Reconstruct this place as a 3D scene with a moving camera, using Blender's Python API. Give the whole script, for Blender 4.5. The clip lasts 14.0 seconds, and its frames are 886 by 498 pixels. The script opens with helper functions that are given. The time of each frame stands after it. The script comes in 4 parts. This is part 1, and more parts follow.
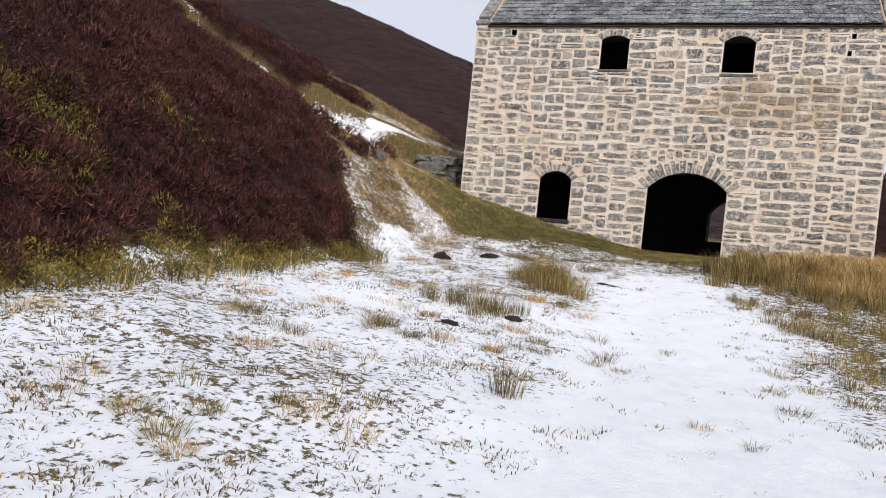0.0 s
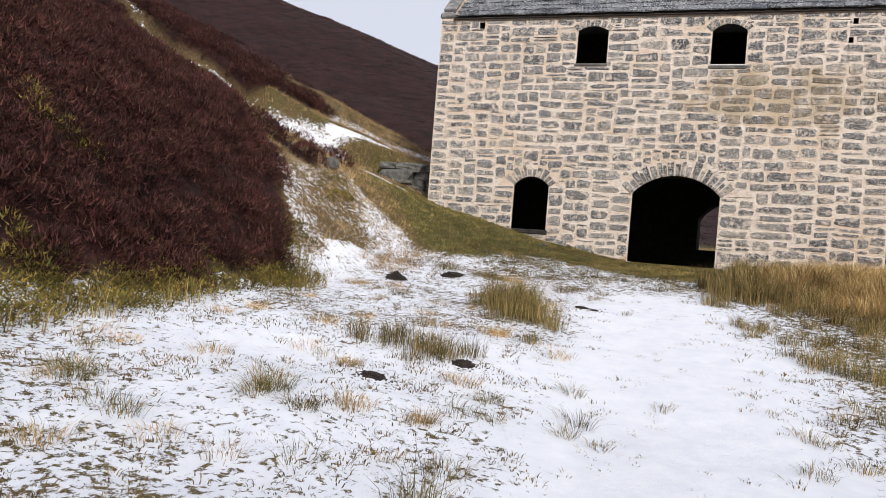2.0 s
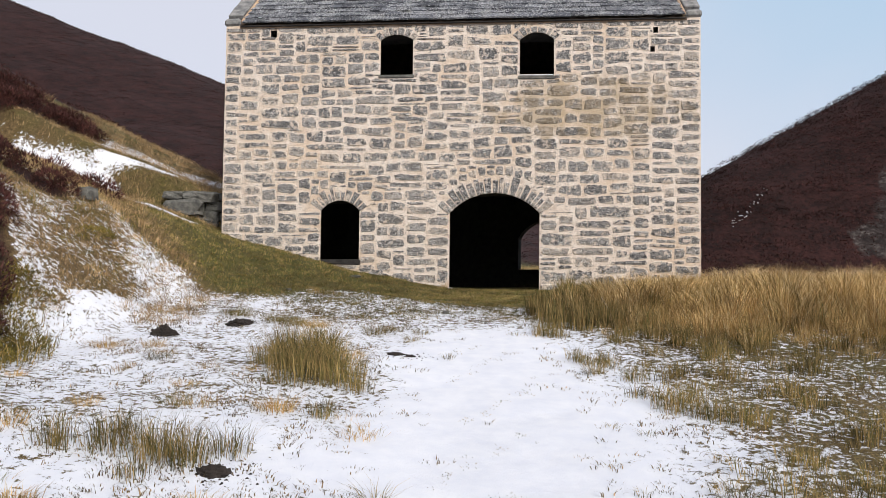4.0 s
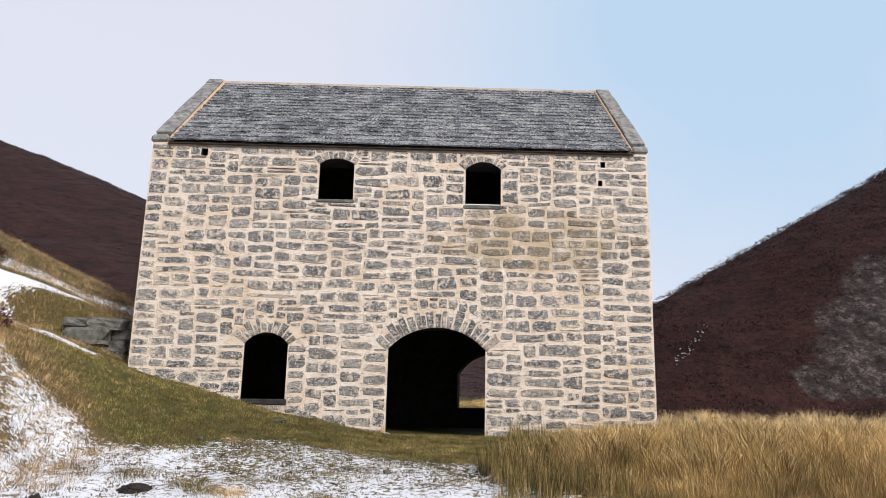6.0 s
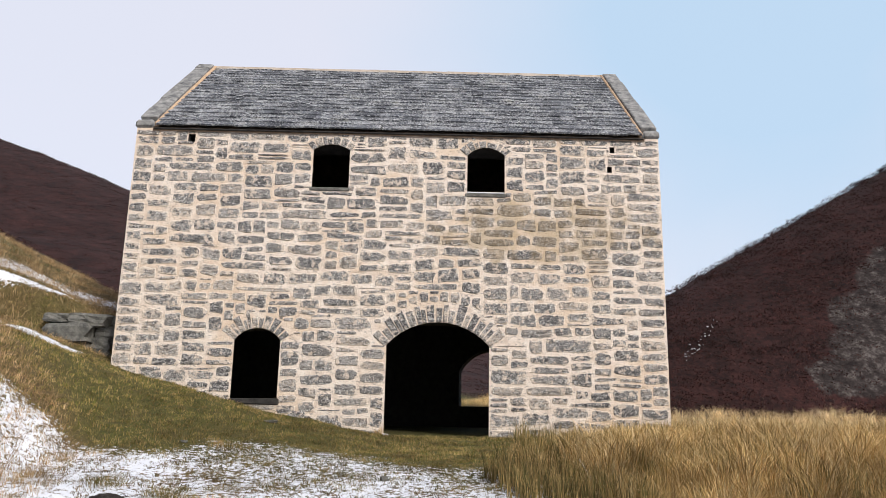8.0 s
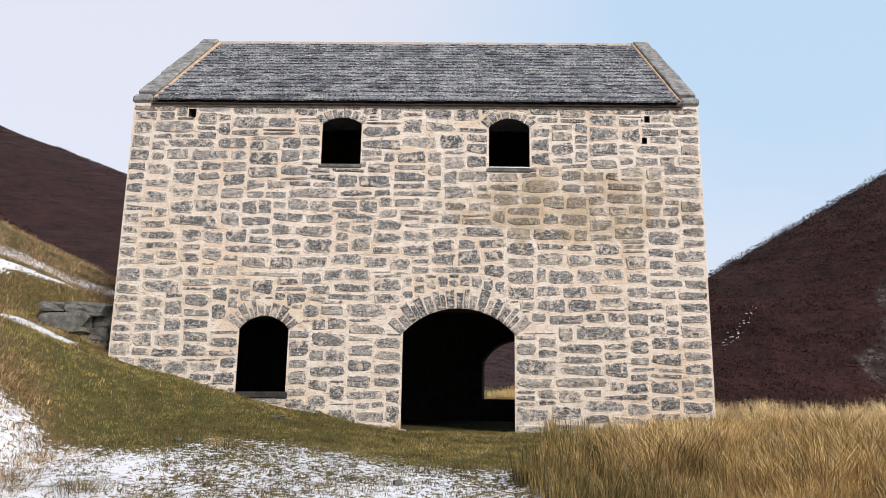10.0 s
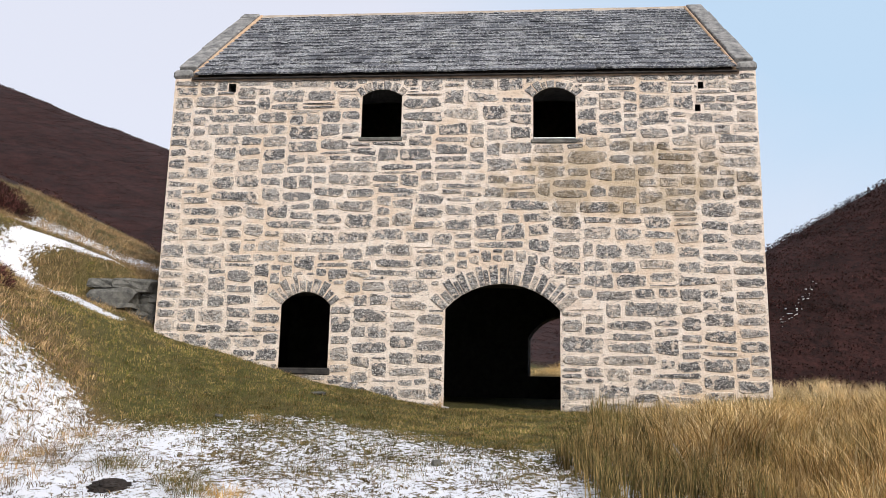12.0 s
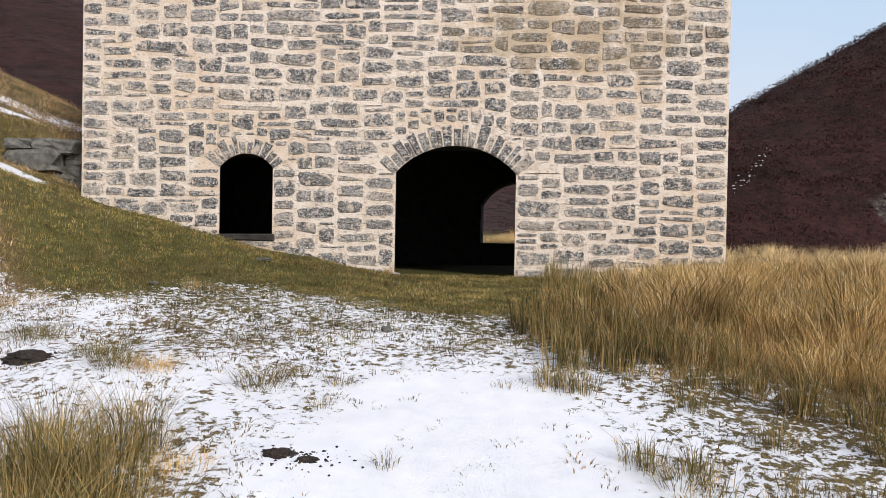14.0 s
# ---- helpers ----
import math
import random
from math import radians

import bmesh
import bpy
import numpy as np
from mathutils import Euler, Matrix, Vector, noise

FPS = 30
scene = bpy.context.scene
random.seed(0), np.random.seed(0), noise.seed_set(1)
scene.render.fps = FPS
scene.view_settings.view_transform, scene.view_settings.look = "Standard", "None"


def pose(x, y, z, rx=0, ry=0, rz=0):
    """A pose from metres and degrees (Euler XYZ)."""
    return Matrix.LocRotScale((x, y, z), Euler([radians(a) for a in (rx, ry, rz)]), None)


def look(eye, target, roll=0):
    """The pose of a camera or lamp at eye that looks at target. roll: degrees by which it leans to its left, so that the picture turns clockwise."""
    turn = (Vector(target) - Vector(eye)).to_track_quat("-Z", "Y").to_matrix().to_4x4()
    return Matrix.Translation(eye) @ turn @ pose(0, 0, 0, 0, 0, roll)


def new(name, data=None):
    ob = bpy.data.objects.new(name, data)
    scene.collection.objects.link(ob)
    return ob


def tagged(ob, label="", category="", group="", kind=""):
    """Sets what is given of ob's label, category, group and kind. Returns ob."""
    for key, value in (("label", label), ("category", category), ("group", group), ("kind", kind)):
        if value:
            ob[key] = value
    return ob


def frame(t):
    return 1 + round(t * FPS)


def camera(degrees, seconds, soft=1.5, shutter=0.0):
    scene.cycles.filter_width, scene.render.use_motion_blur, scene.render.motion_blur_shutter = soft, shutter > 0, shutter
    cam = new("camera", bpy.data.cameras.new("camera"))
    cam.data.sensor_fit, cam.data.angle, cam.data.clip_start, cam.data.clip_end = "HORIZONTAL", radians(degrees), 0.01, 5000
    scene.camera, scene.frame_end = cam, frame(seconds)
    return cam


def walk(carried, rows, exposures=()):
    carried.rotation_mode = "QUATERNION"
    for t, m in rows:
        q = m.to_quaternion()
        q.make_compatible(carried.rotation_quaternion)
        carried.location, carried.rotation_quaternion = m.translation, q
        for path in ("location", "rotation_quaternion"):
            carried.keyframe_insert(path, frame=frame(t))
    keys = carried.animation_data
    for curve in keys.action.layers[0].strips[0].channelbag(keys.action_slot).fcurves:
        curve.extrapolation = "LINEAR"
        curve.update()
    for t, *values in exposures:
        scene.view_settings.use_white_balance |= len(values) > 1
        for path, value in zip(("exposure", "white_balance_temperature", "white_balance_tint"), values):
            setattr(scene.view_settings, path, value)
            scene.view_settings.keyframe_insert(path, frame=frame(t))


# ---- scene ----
cam = camera(63.2, 14.0, 0.75)
PATH = [
    (0, (-0.082, 1.078, 1.407), (-0.75, 2.962, 1.353), 5.8),
    (0.5, (-0.233, 1.64, 1.455), (-0.841, 3.545, 1.488), 5.2),
    (1, (-0.207, 2.169, 1.483), (-0.806, 4.076, 1.554), 4.1),
    (1.5, (-0.213, 2.655, 1.51), (-0.868, 4.545, 1.533), 5.1),
    (2, (-0.229, 3.188, 1.548), (-0.867, 5.083, 1.526), 4.6),
    (2.5, (-0.21, 3.734, 1.545), (-0.806, 5.642, 1.458), 5.1),
    (3, (-0.249, 4.307, 1.573), (-0.705, 6.251, 1.451), 5.3),
    (3.5, (-0.195, 4.843, 1.596), (-0.541, 6.808, 1.459), 3.6),
    (4, (-0.285, 5.261, 1.658), (-0.463, 7.252, 1.736), 0.7),
    (4.2, (-0.309, 5.434, 1.666), (-0.468, 7.424, 1.782), 0.9),
    (6.3, (-0.685, 6.6, 2.029), (-0.655, 8.548, 2.483), 1.1),
    (6.5, (-0.705, 6.682, 2.029), (-0.672, 8.627, 2.493), 1.0),
    (7, (-0.794, 6.905, 2.029), (-0.747, 8.85, 2.495), 0.9),
    (7.5, (-0.766, 7.111, 2.045), (-0.732, 9.062, 2.485), 1.1),
    (8, (-0.665, 7.333, 2.049), (-0.646, 9.29, 2.464), 1.1),
    (10.5, (-0.609, 8.72, 2.056), (-0.677, 10.681, 2.442), 1.0),
    (11, (-0.501, 8.799, 2.083), (-0.606, 10.761, 2.455), 1.2),
    (11.5, (-0.496, 8.85, 2.069), (-0.642, 10.812, 2.429), 1.2),
    (12, (-0.54, 8.872, 2.079), (-0.713, 10.837, 2.407), 1.2),
    (12.5, (-0.57, 8.891, 2.078), (-0.738, 10.865, 2.348), 1.0),
    (13, (-0.628, 8.986, 2.026), (-0.769, 10.974, 2.199), 1.0),
    (13.5, (-0.645, 9.193, 1.986), (-0.694, 11.193, 1.998), 1.0),
    (14, (-0.573, 9.511, 2.008), (-0.608, 11.511, 1.981), 1.0),
]
walk(cam, [(t, look(eye, target, roll)) for t, eye, target, roll in PATH],
     exposures=[(0.0, -0.16), (4.0, -0.18), (6.5, -0.05), (12.0, -0.02), (14.0, -0.06)])

# ---- world, sun ----
SUN_AZ, SUN_EL = 146.0, 31.0          # degrees clockwise from +y, and above the horizon
world = bpy.data.worlds.new("overcast_sky")
scene.world = world
world.use_nodes = True
wn, wl = world.node_tree.nodes, world.node_tree.links
wn.clear()
w_out = wn.new("ShaderNodeOutputWorld")
w_bg = wn.new("ShaderNodeBackground")
w_sky = wn.new("ShaderNodeTexSky")
w_sky.sky_type = "NISHITA"
w_sky.sun_disc = False
w_sky.sun_elevation = radians(SUN_EL)
w_sky.sun_rotation = radians(SUN_AZ)
w_sky.air_density = 1.0
w_tc = wn.new("ShaderNodeTexCoord")
w_map = wn.new("ShaderNodeMapping")
w_map.inputs["Scale"].default_value = (1.0, 1.0, 1.6)
w_map.inputs["Location"].default_value = (0.35, 0.2, 0.1)
w_noise = wn.new("ShaderNodeTexNoise")
w_noise.inputs["Scale"].default_value = 1.7
w_noise.inputs["Detail"].default_value = 4.0
w_noise.inputs["Roughness"].default_value = 0.42
w_break = wn.new("ShaderNodeVectorMath")          # a break in the cloud, up and to the right of the roof
w_break.operation = "DISTANCE"
w_break.inputs[1].default_value = (0.36, 0.82, 0.44)
w_sum = wn.new("ShaderNodeMath")
w_sum.operation = "MULTIPLY_ADD"
w_sum.inputs[1].default_value = 1.0
w_ramp = wn.new("ShaderNodeValToRGB")             # thin blue cloud at the break, thick pale cloud elsewhere
w_ramp.color_ramp.elements[0].position = 0.52
w_ramp.color_ramp.elements[0].color = (0.60, 0.79, 1.0, 1)
w_ramp.color_ramp.elements[1].position = 1.0
w_ramp.color_ramp.elements[1].color = (0.86, 0.88, 1.0, 1)
w_gain = wn.new("ShaderNodeMixRGB")
w_gain.blend_type = "MULTIPLY"
w_gain.inputs["Fac"].default_value = 1.0
w_gain.inputs["Color2"].default_value = (11.5, 11.5, 11.5, 1)
w_mix = wn.new("ShaderNodeMixRGB")
w_mix.inputs["Fac"].default_value = 0.85
w_bg.inputs["Strength"].default_value = 0.09
wl.new(w_tc.outputs["Generated"], w_map.inputs["Vector"])
wl.new(w_map.outputs["Vector"], w_noise.inputs["Vector"])
wl.new(w_tc.outputs["Generated"], w_break.inputs[0])
wl.new(w_noise.outputs["Fac"], w_sum.inputs[0])
wl.new(w_break.outputs["Value"], w_sum.inputs[2])
wl.new(w_sum.outputs["Value"], w_ramp.inputs["Fac"])
wl.new(w_ramp.outputs["Color"], w_gain.inputs["Color1"])
wl.new(w_gain.outputs["Color"], w_mix.inputs["Color2"])
wl.new(w_sky.outputs["Color"], w_mix.inputs["Color1"])
wl.new(w_mix.outputs["Color"], w_bg.inputs["Color"])
wl.new(w_bg.outputs["Background"], w_out.inputs["Surface"])

sun_data = bpy.data.lights.new("sun", "SUN")
sun_data.energy, sun_data.angle, sun_data.color = 3.4, radians(13), (1.0, 0.935, 0.85)
sun = new("sun", sun_data)
sun_way = Vector((math.sin(radians(SUN_AZ)) * math.cos(radians(SUN_EL)), math.cos(radians(SUN_AZ)) * math.cos(radians(SUN_EL)), math.sin(radians(SUN_EL))))
sun.matrix_world = look(sun_way * 60, (0, 0, 0))

# ---- materials ----


class Nodes:
    """A small wrapper to write node materials briefly."""

    def __init__(self, name):
        self.mat = bpy.data.materials.new(name)
        self.mat.use_nodes = True
        self.n, self.l = self.mat.node_tree.nodes, self.mat.node_tree.links
        self.bsdf = self.n["Principled BSDF"]
        self.tc = self.n.new("ShaderNodeTexCoord")
        self.geo = self.n.new("ShaderNodeNewGeometry")

    def put(self, value, socket):
        if hasattr(value, "is_linked"):
            self.l.new(value, socket)
        elif isinstance(value, tuple):
            socket.default_value = (*value, 1.0) if len(value) == 3 and len(socket.default_value) == 4 else value
        else:
            socket.default_value = value

    def noise(self, scale, detail=4.0, rough=0.55, space="world", stretch=None, distort=0.0):
        out = self.geo.outputs["Position"] if space == "world" else self.tc.outputs["Object"]
        if stretch:
            m = self.n.new("ShaderNodeMapping")
            m.inputs["Scale"].default_value = stretch
            self.l.new(out, m.inputs["Vector"])
            out = m.outputs["Vector"]
        k = self.n.new("ShaderNodeTexNoise")
        k.inputs["Scale"].default_value, k.inputs["Detail"].default_value = scale, detail
        k.inputs["Roughness"].default_value, k.inputs["Distortion"].default_value = rough, distort
        self.l.new(out, k.inputs["Vector"])
        return k.outputs["Fac"]

    def ramp(self, fac, *stops):
        k = self.n.new("ShaderNodeValToRGB")
        e = k.color_ramp.elements
        while len(e) < len(stops):
            e.new(0.5)
        for el, (p, c) in zip(e, stops):
            el.position = p
            el.color = (c, c, c, 1) if not isinstance(c, tuple) else (*c, 1)
        self.put(fac, k.inputs["Fac"])
        return k.outputs["Color"]

    def mix(self, fac, a, b, kind="MIX"):
        k = self.n.new("ShaderNodeMixRGB")
        k.blend_type = kind
        self.put(fac, k.inputs["Fac"])
        self.put(a, k.inputs["Color1"])
        self.put(b, k.inputs["Color2"])
        return k.outputs["Color"]

    def math(self, op, a, b=0.0, clamp=False):
        k = self.n.new("ShaderNodeMath")
        k.operation, k.use_clamp = op, clamp
        self.put(a, k.inputs[0])
        self.put(b, k.inputs[1])
        return k.outputs[0]

    def attr(self, name):
        k = self.n.new("ShaderNodeAttribute")
        k.attribute_name = name
        return k.outputs["Fac"]

    def island(self):
        """One random number a piece, joined or an object of its own."""
        info = self.n.new("ShaderNodeObjectInfo")
        return self.math("FRACT", self.math("ADD", info.outputs["Random"], self.geo.outputs["Random Per Island"]))

    def axis(self, i):
        k = self.n.new("ShaderNodeSeparateXYZ")
        self.l.new(self.geo.outputs["Position"], k.inputs[0])
        return k.outputs[i]

    def done(self, colour, rough=0.85, bump=None, strength=0.4, depth=0.02, spec=0.3):
        self.put(colour, self.bsdf.inputs["Base Color"])
        self.put(rough, self.bsdf.inputs["Roughness"])
        self.bsdf.inputs["Specular IOR Level"].default_value = spec
        if bump is not None:
            k = self.n.new("ShaderNodeBump")
            k.inputs["Strength"].default_value, k.inputs["Distance"].default_value = strength, depth
            self.l.new(bump, k.inputs["Height"])
            self.l.new(k.outputs["Normal"], self.bsdf.inputs["Normal"])
        return self.mat


def ground_material():
    m = Nodes("snowy_turf")
    fine, mid, wide, hair = m.noise(14, 7, 0.74, distort=0.3), m.noise(6, 6, 0.7), m.noise(1.1, 4), m.noise(95, 4, 0.75)
    # turf under the snow: green, straw and bare brown
    green = m.ramp(mid, (0.34, (0.055, 0.062, 0.013)), (0.5, (0.135, 0.145, 0.030)), (0.68, (0.23, 0.205, 0.07)))
    straw = m.ramp(fine, (0.34, (0.07, 0.045, 0.022)), (0.5, (0.26, 0.17, 0.075)), (0.68, (0.52, 0.38, 0.21)))
    dark = m.ramp(mid, (0.35, (0.008, 0.0037, 0.0035)), (0.7, (0.042, 0.0145, 0.0125)))
    scree = m.ramp(m.noise(2.4, 9, 0.82), (0.38, (0.008, 0.005, 0.005)), (0.52, (0.034, 0.026, 0.024)), (0.68, (0.17, 0.15, 0.14)))
    base = m.mix(m.math("ADD", m.attr("straw"), m.math("MULTIPLY", m.math("SUBTRACT", wide, 0.5), 1.6), True), green, straw)
    base = m.mix(m.ramp(hair, (0.37, 0.0), (0.54, 0.85)), base, (0.030, 0.022, 0.010))
    dark = m.mix(1.0, dark, m.ramp(m.noise(0.55, 7, 0.75), (0.36, 0.45), (0.64, 1.7)), "MULTIPLY")
    base = m.mix(m.attr("heather"), base, dark)
    base = m.mix(m.ramp(m.math("ADD", m.attr("scree"), m.math("MULTIPLY", m.math("SUBTRACT", m.noise(0.45, 8, 0.78), 0.5), 2.4)), (0.45, 0.0), (0.68, 1.0)), base, scree)
    # snow lies where the cover beats a two-scale pattern
    pattern = m.math("ADD", m.math("MULTIPLY", fine, 0.70), m.math("ADD", m.math("MULTIPLY", mid, 0.18), m.math("MULTIPLY", wide, 0.12)))
    cover = m.math("SUBTRACT", m.math("ADD", m.attr("snow"), 0.0), pattern)
    snow_mask = m.ramp(m.math("ADD", m.math("MULTIPLY", cover, 3.2), 0.5), (0.46, 0.0), (0.54, 1.0))
    snow = m.ramp(m.noise(5, 5, 0.6), (0.3, (0.77, 0.80, 0.875)), (0.7, (0.87, 0.89, 0.935)))
    colour = m.mix(snow_mask, base, snow)
    height = m.math("ADD", m.math("MULTIPLY", snow_mask, 0.7), m.math("ADD", m.math("MULTIPLY", fine, 0.5), m.math("MULTIPLY", hair, 0.3)))
    return m.done(colour, m.mix(snow_mask, (0.95, 0.95, 0.95), (0.6, 0.6, 0.6)), height, 0.7, 0.035, 0.25)


def stone_material():
    m = Nodes("grey_rubble_stone")
    r = m.island()
    grain = m.noise(7.5, 8, 0.74, stretch=(0.6, 0.6, 1.7), distort=1.6)
    streak, speck, patch = m.noise(20, 6, 0.72, stretch=(0.5, 0.5, 1.6), distort=1.0), m.noise(36, 5, 0.8), m.noise(6, 6, 0.72)
    tone = m.ramp(r, (0.0, (0.07, 0.069, 0.073)), (0.22, (0.125, 0.121, 0.12)), (0.45, (0.20, 0.19, 0.182)), (0.7, (0.31, 0.285, 0.262)), (0.86, (0.46, 0.39, 0.32)), (1.0, (0.10, 0.098, 0.10)))
    colour = m.mix(m.ramp(grain, (0.44, 0.0), (0.52, 1.0)), m.mix(0.80, tone, (0.03, 0.03, 0.034)), tone)
    colour = m.mix(m.ramp(streak, (0.51, 0.0), (0.58, 0.7)), colour, (0.50, 0.48, 0.465))
    colour = m.mix(m.ramp(m.noise(13, 6, 0.75), (0.39, 0.85), (0.45, 0.0)), colour, (0.05, 0.05, 0.052))
    colour = m.mix(m.ramp(speck, (0.545, 0.0), (0.60, 0.9)), colour, (0.78, 0.77, 0.74))
    colour = m.mix(m.ramp(patch, (0.54, 0.0), (0.59, 0.85)), colour, (0.68, 0.58, 0.49))
    # mortar smeared over the stones' edges, more in some stretches than in others
    smear = m.math("ADD", m.attr("rim"), m.math("ADD", m.math("MULTIPLY", m.math("SUBTRACT", m.noise(8, 7, 0.78), 0.5), 2.1), m.math("MULTIPLY", m.math("SUBTRACT", m.noise(0.55, 3), 0.5), 1.1)))
    lime = m.ramp(m.noise(30, 5, 0.75), (0.35, (0.52, 0.43, 0.35)), (0.6, (0.80, 0.71, 0.61)))
    colour = m.mix(m.ramp(smear, (0.62, 0.0), (0.72, 0.92)), colour, lime)
    colour = m.mix(m.math("MULTIPLY", m.attr_stain(), 0.5), colour, (0.26, 0.19, 0.10))
    return m.done(colour, 0.9, m.math("ADD", m.math("MULTIPLY", grain, 1.2), m.math("MULTIPLY", streak, 0.5)), 1.0, 0.03)


def stain(self):
    """Ochre run-off stains under the second upper window, with an uneven outline."""
    x, z = self.axis(0), self.axis(2)
    dx = self.math("DIVIDE", self.math("SUBTRACT", x, 1.6), 2.5)
    dz = self.math("DIVIDE", self.math("SUBTRACT", z, 5.55), 0.85)
    d = self.math("ADD", self.math("MULTIPLY", dx, dx), self.math("MULTIPLY", dz, dz))
    d = self.math("ADD", d, self.math("MULTIPLY", self.math("SUBTRACT", self.noise(2.2, 6, 0.7), 0.5), 5.0))
    return self.ramp(d, (0.1, 1.0), (1.5, 0.0))


Nodes.attr_stain = stain


def mortar_material():
    m = Nodes("lime_mortar")
    a, b, c = m.noise(4.5, 6, 0.65), m.noise(40, 5, 0.75), m.noise(0.8, 4)
    colour = m.ramp(a, (0.3, (0.62, 0.51, 0.42)), (0.5, (0.79, 0.69, 0.60)), (0.7, (0.84, 0.78, 0.71)))
    colour = m.mix(m.ramp(b, (0.54, 0.0), (0.62, 0.7)), colour, (0.36, 0.31, 0.27))
    colour = m.mix(m.ramp(m.noise(17, 5, 0.7, stretch=(0.6, 0.6, 1.6)), (0.57, 0.0), (0.62, 0.8)), colour, (0.24, 0.22, 0.20))
    colour = m.mix(m.ramp(c, (0.50, 0.0), (0.62, 0.42)), colour, (0.66, 0.48, 0.31))
    colour = m.mix(m.math("MULTIPLY", m.attr_stain(), 0.6), colour, (0.40, 0.30, 0.17))
    return m.done(colour, 0.95, m.math("ADD", m.math("MULTIPLY", b, 0.7), a), 0.8, 0.03)


def slate_material():
    m = Nodes("weathered_slate")
    r = m.island()
    g, s, p = m.noise(17, 6, 0.72), m.noise(22, 5, 0.8), m.noise(1.6, 5, 0.65)
    tone = m.ramp(r, (0.0, (0.020, 0.022, 0.028)), (0.3, (0.075, 0.082, 0.098)), (0.5, (0.035, 0.039, 0.049)), (0.75, (0.13, 0.14, 0.16)), (0.9, (0.055, 0.06, 0.07)), (1.0, (0.19, 0.195, 0.21)))
    colour = m.mix(m.ramp(g, (0.46, 0.0), (0.64, 0.5)), tone, (0.10, 0.104, 0.11))
    colour = m.mix(m.ramp(m.math("ADD", s, m.math("MULTIPLY", p, 0.35)), (0.69, 0.0), (0.75, 0.85)), colour, (0.52, 0.53, 0.54))
    colour = m.mix(m.ramp(p, (0.60, 0.0), (0.7, 0.35)), colour, (0.17, 0.165, 0.10))
    return m.done(colour, 0.8, g, 0.6, 0.015, 0.25)


def plain_stone(name, lo, hi, spot):
    m = Nodes(name)
    a, b = m.noise(7, 5, 0.65), m.noise(60, 3, 0.7)
    colour = m.mix(m.ramp(b, (0.6, 0.0), (0.72, 0.7)), m.ramp(a, (0.32, lo), (0.68, hi)), spot)
    return m.done(colour, 0.9, m.math("ADD", a, m.math("MULTIPLY", b, 0.5)), 0.6, 0.02)


def blade_material(name, *tones, rough=0.7):
    m = Nodes(name)
    n = len(tones) - 1
    colour = m.ramp(m.math("FRACT", m.math("ADD", m.island(), m.attr("tone"))), *[(i / n, c) for i, c in enumerate(tones)])
    wide = m.ramp(m.noise(2.3, 4, 0.65), (0.36, 0.5), (0.62, 1.45))
    far = m.ramp(m.noise(0.13, 4, 0.6), (0.38, 0.7), (0.62, 1.25))
    return m.done(m.mix(1.0, m.mix(1.0, colour, wide, "MULTIPLY"), far, "MULTIPLY"), rough, None, spec=0.15)


GROUND = ground_material()
STONE, MORTAR, SLATE = stone_material(), mortar_material(), slate_material()
COPING = plain_stone("coping_stone", (0.08, 0.083, 0.09), (0.34, 0.335, 0.32), (0.6, 0.58, 0.53))
RIDGE = plain_stone("ridge_stone", (0.30, 0.25, 0.20), (0.50, 0.43, 0.36), (0.62, 0.58, 0.5))
FILLET = plain_stone("mortar_fillet", (0.42, 0.27, 0.16), (0.58, 0.42, 0.29), (0.65, 0.55, 0.42))
# near-black: indoor shade put into the stone colour; the threshold uses it too
DARKSTONE = plain_stone("shade_dark_stone", (0.02, 0.019, 0.018), (0.055, 0.05, 0.047), (0.10, 0.095, 0.09))
FLATSTONE = plain_stone("lichened_flagstone", (0.06, 0.06, 0.057), (0.19, 0.185, 0.165), (0.42, 0.42, 0.36))
TIMBER = plain_stone("old_timber", (0.05, 0.035, 0.025), (0.14, 0.10, 0.07), (0.2, 0.16, 0.12))
EARTH = plain_stone("dark_molehill_earth", (0.012, 0.010, 0.009), (0.042, 0.033, 0.028), (0.10, 0.085, 0.075))
ROOFSNOW = plain_stone("thin_frozen_snow", (0.35, 0.36, 0.39), (0.6, 0.61, 0.64), (0.7, 0.7, 0.72))
SNOW = plain_stone("thin_snow", (0.80, 0.82, 0.87), (0.9, 0.91, 0.93), (0.93, 0.93, 0.94))
HEATHER = blade_material("heather_sprigs", (0.020, 0.008, 0.008), (0.080, 0.027, 0.025), (0.036, 0.014, 0.013), (0.125, 0.048, 0.041), (0.052, 0.028, 0.017), (0.022, 0.009, 0.009))
HILLHEATHER = blade_material("old_heather_sprigs", (0.010, 0.005, 0.005), (0.050, 0.018, 0.017), (0.020, 0.009, 0.009), (0.078, 0.032, 0.028), (0.034, 0.020, 0.014), (0.012, 0.006, 0.006))
GOLD = blade_material("golden_grass", (0.34, 0.20, 0.07), (0.78, 0.55, 0.25), (0.88, 0.72, 0.44), (0.64, 0.40, 0.16), (0.24, 0.19, 0.06), (0.48, 0.29, 0.11))
PALEGOLD = blade_material("pale_dead_grass", (0.50, 0.36, 0.17), (0.74, 0.58, 0.32), (0.86, 0.70, 0.44), (0.40, 0.26, 0.10))
RUSSET = blade_material("russet_grass", (0.26, 0.15, 0.055), (0.60, 0.38, 0.14), (0.42, 0.235, 0.085), (0.74, 0.54, 0.27), (0.20, 0.17, 0.05), (0.50, 0.30, 0.11))
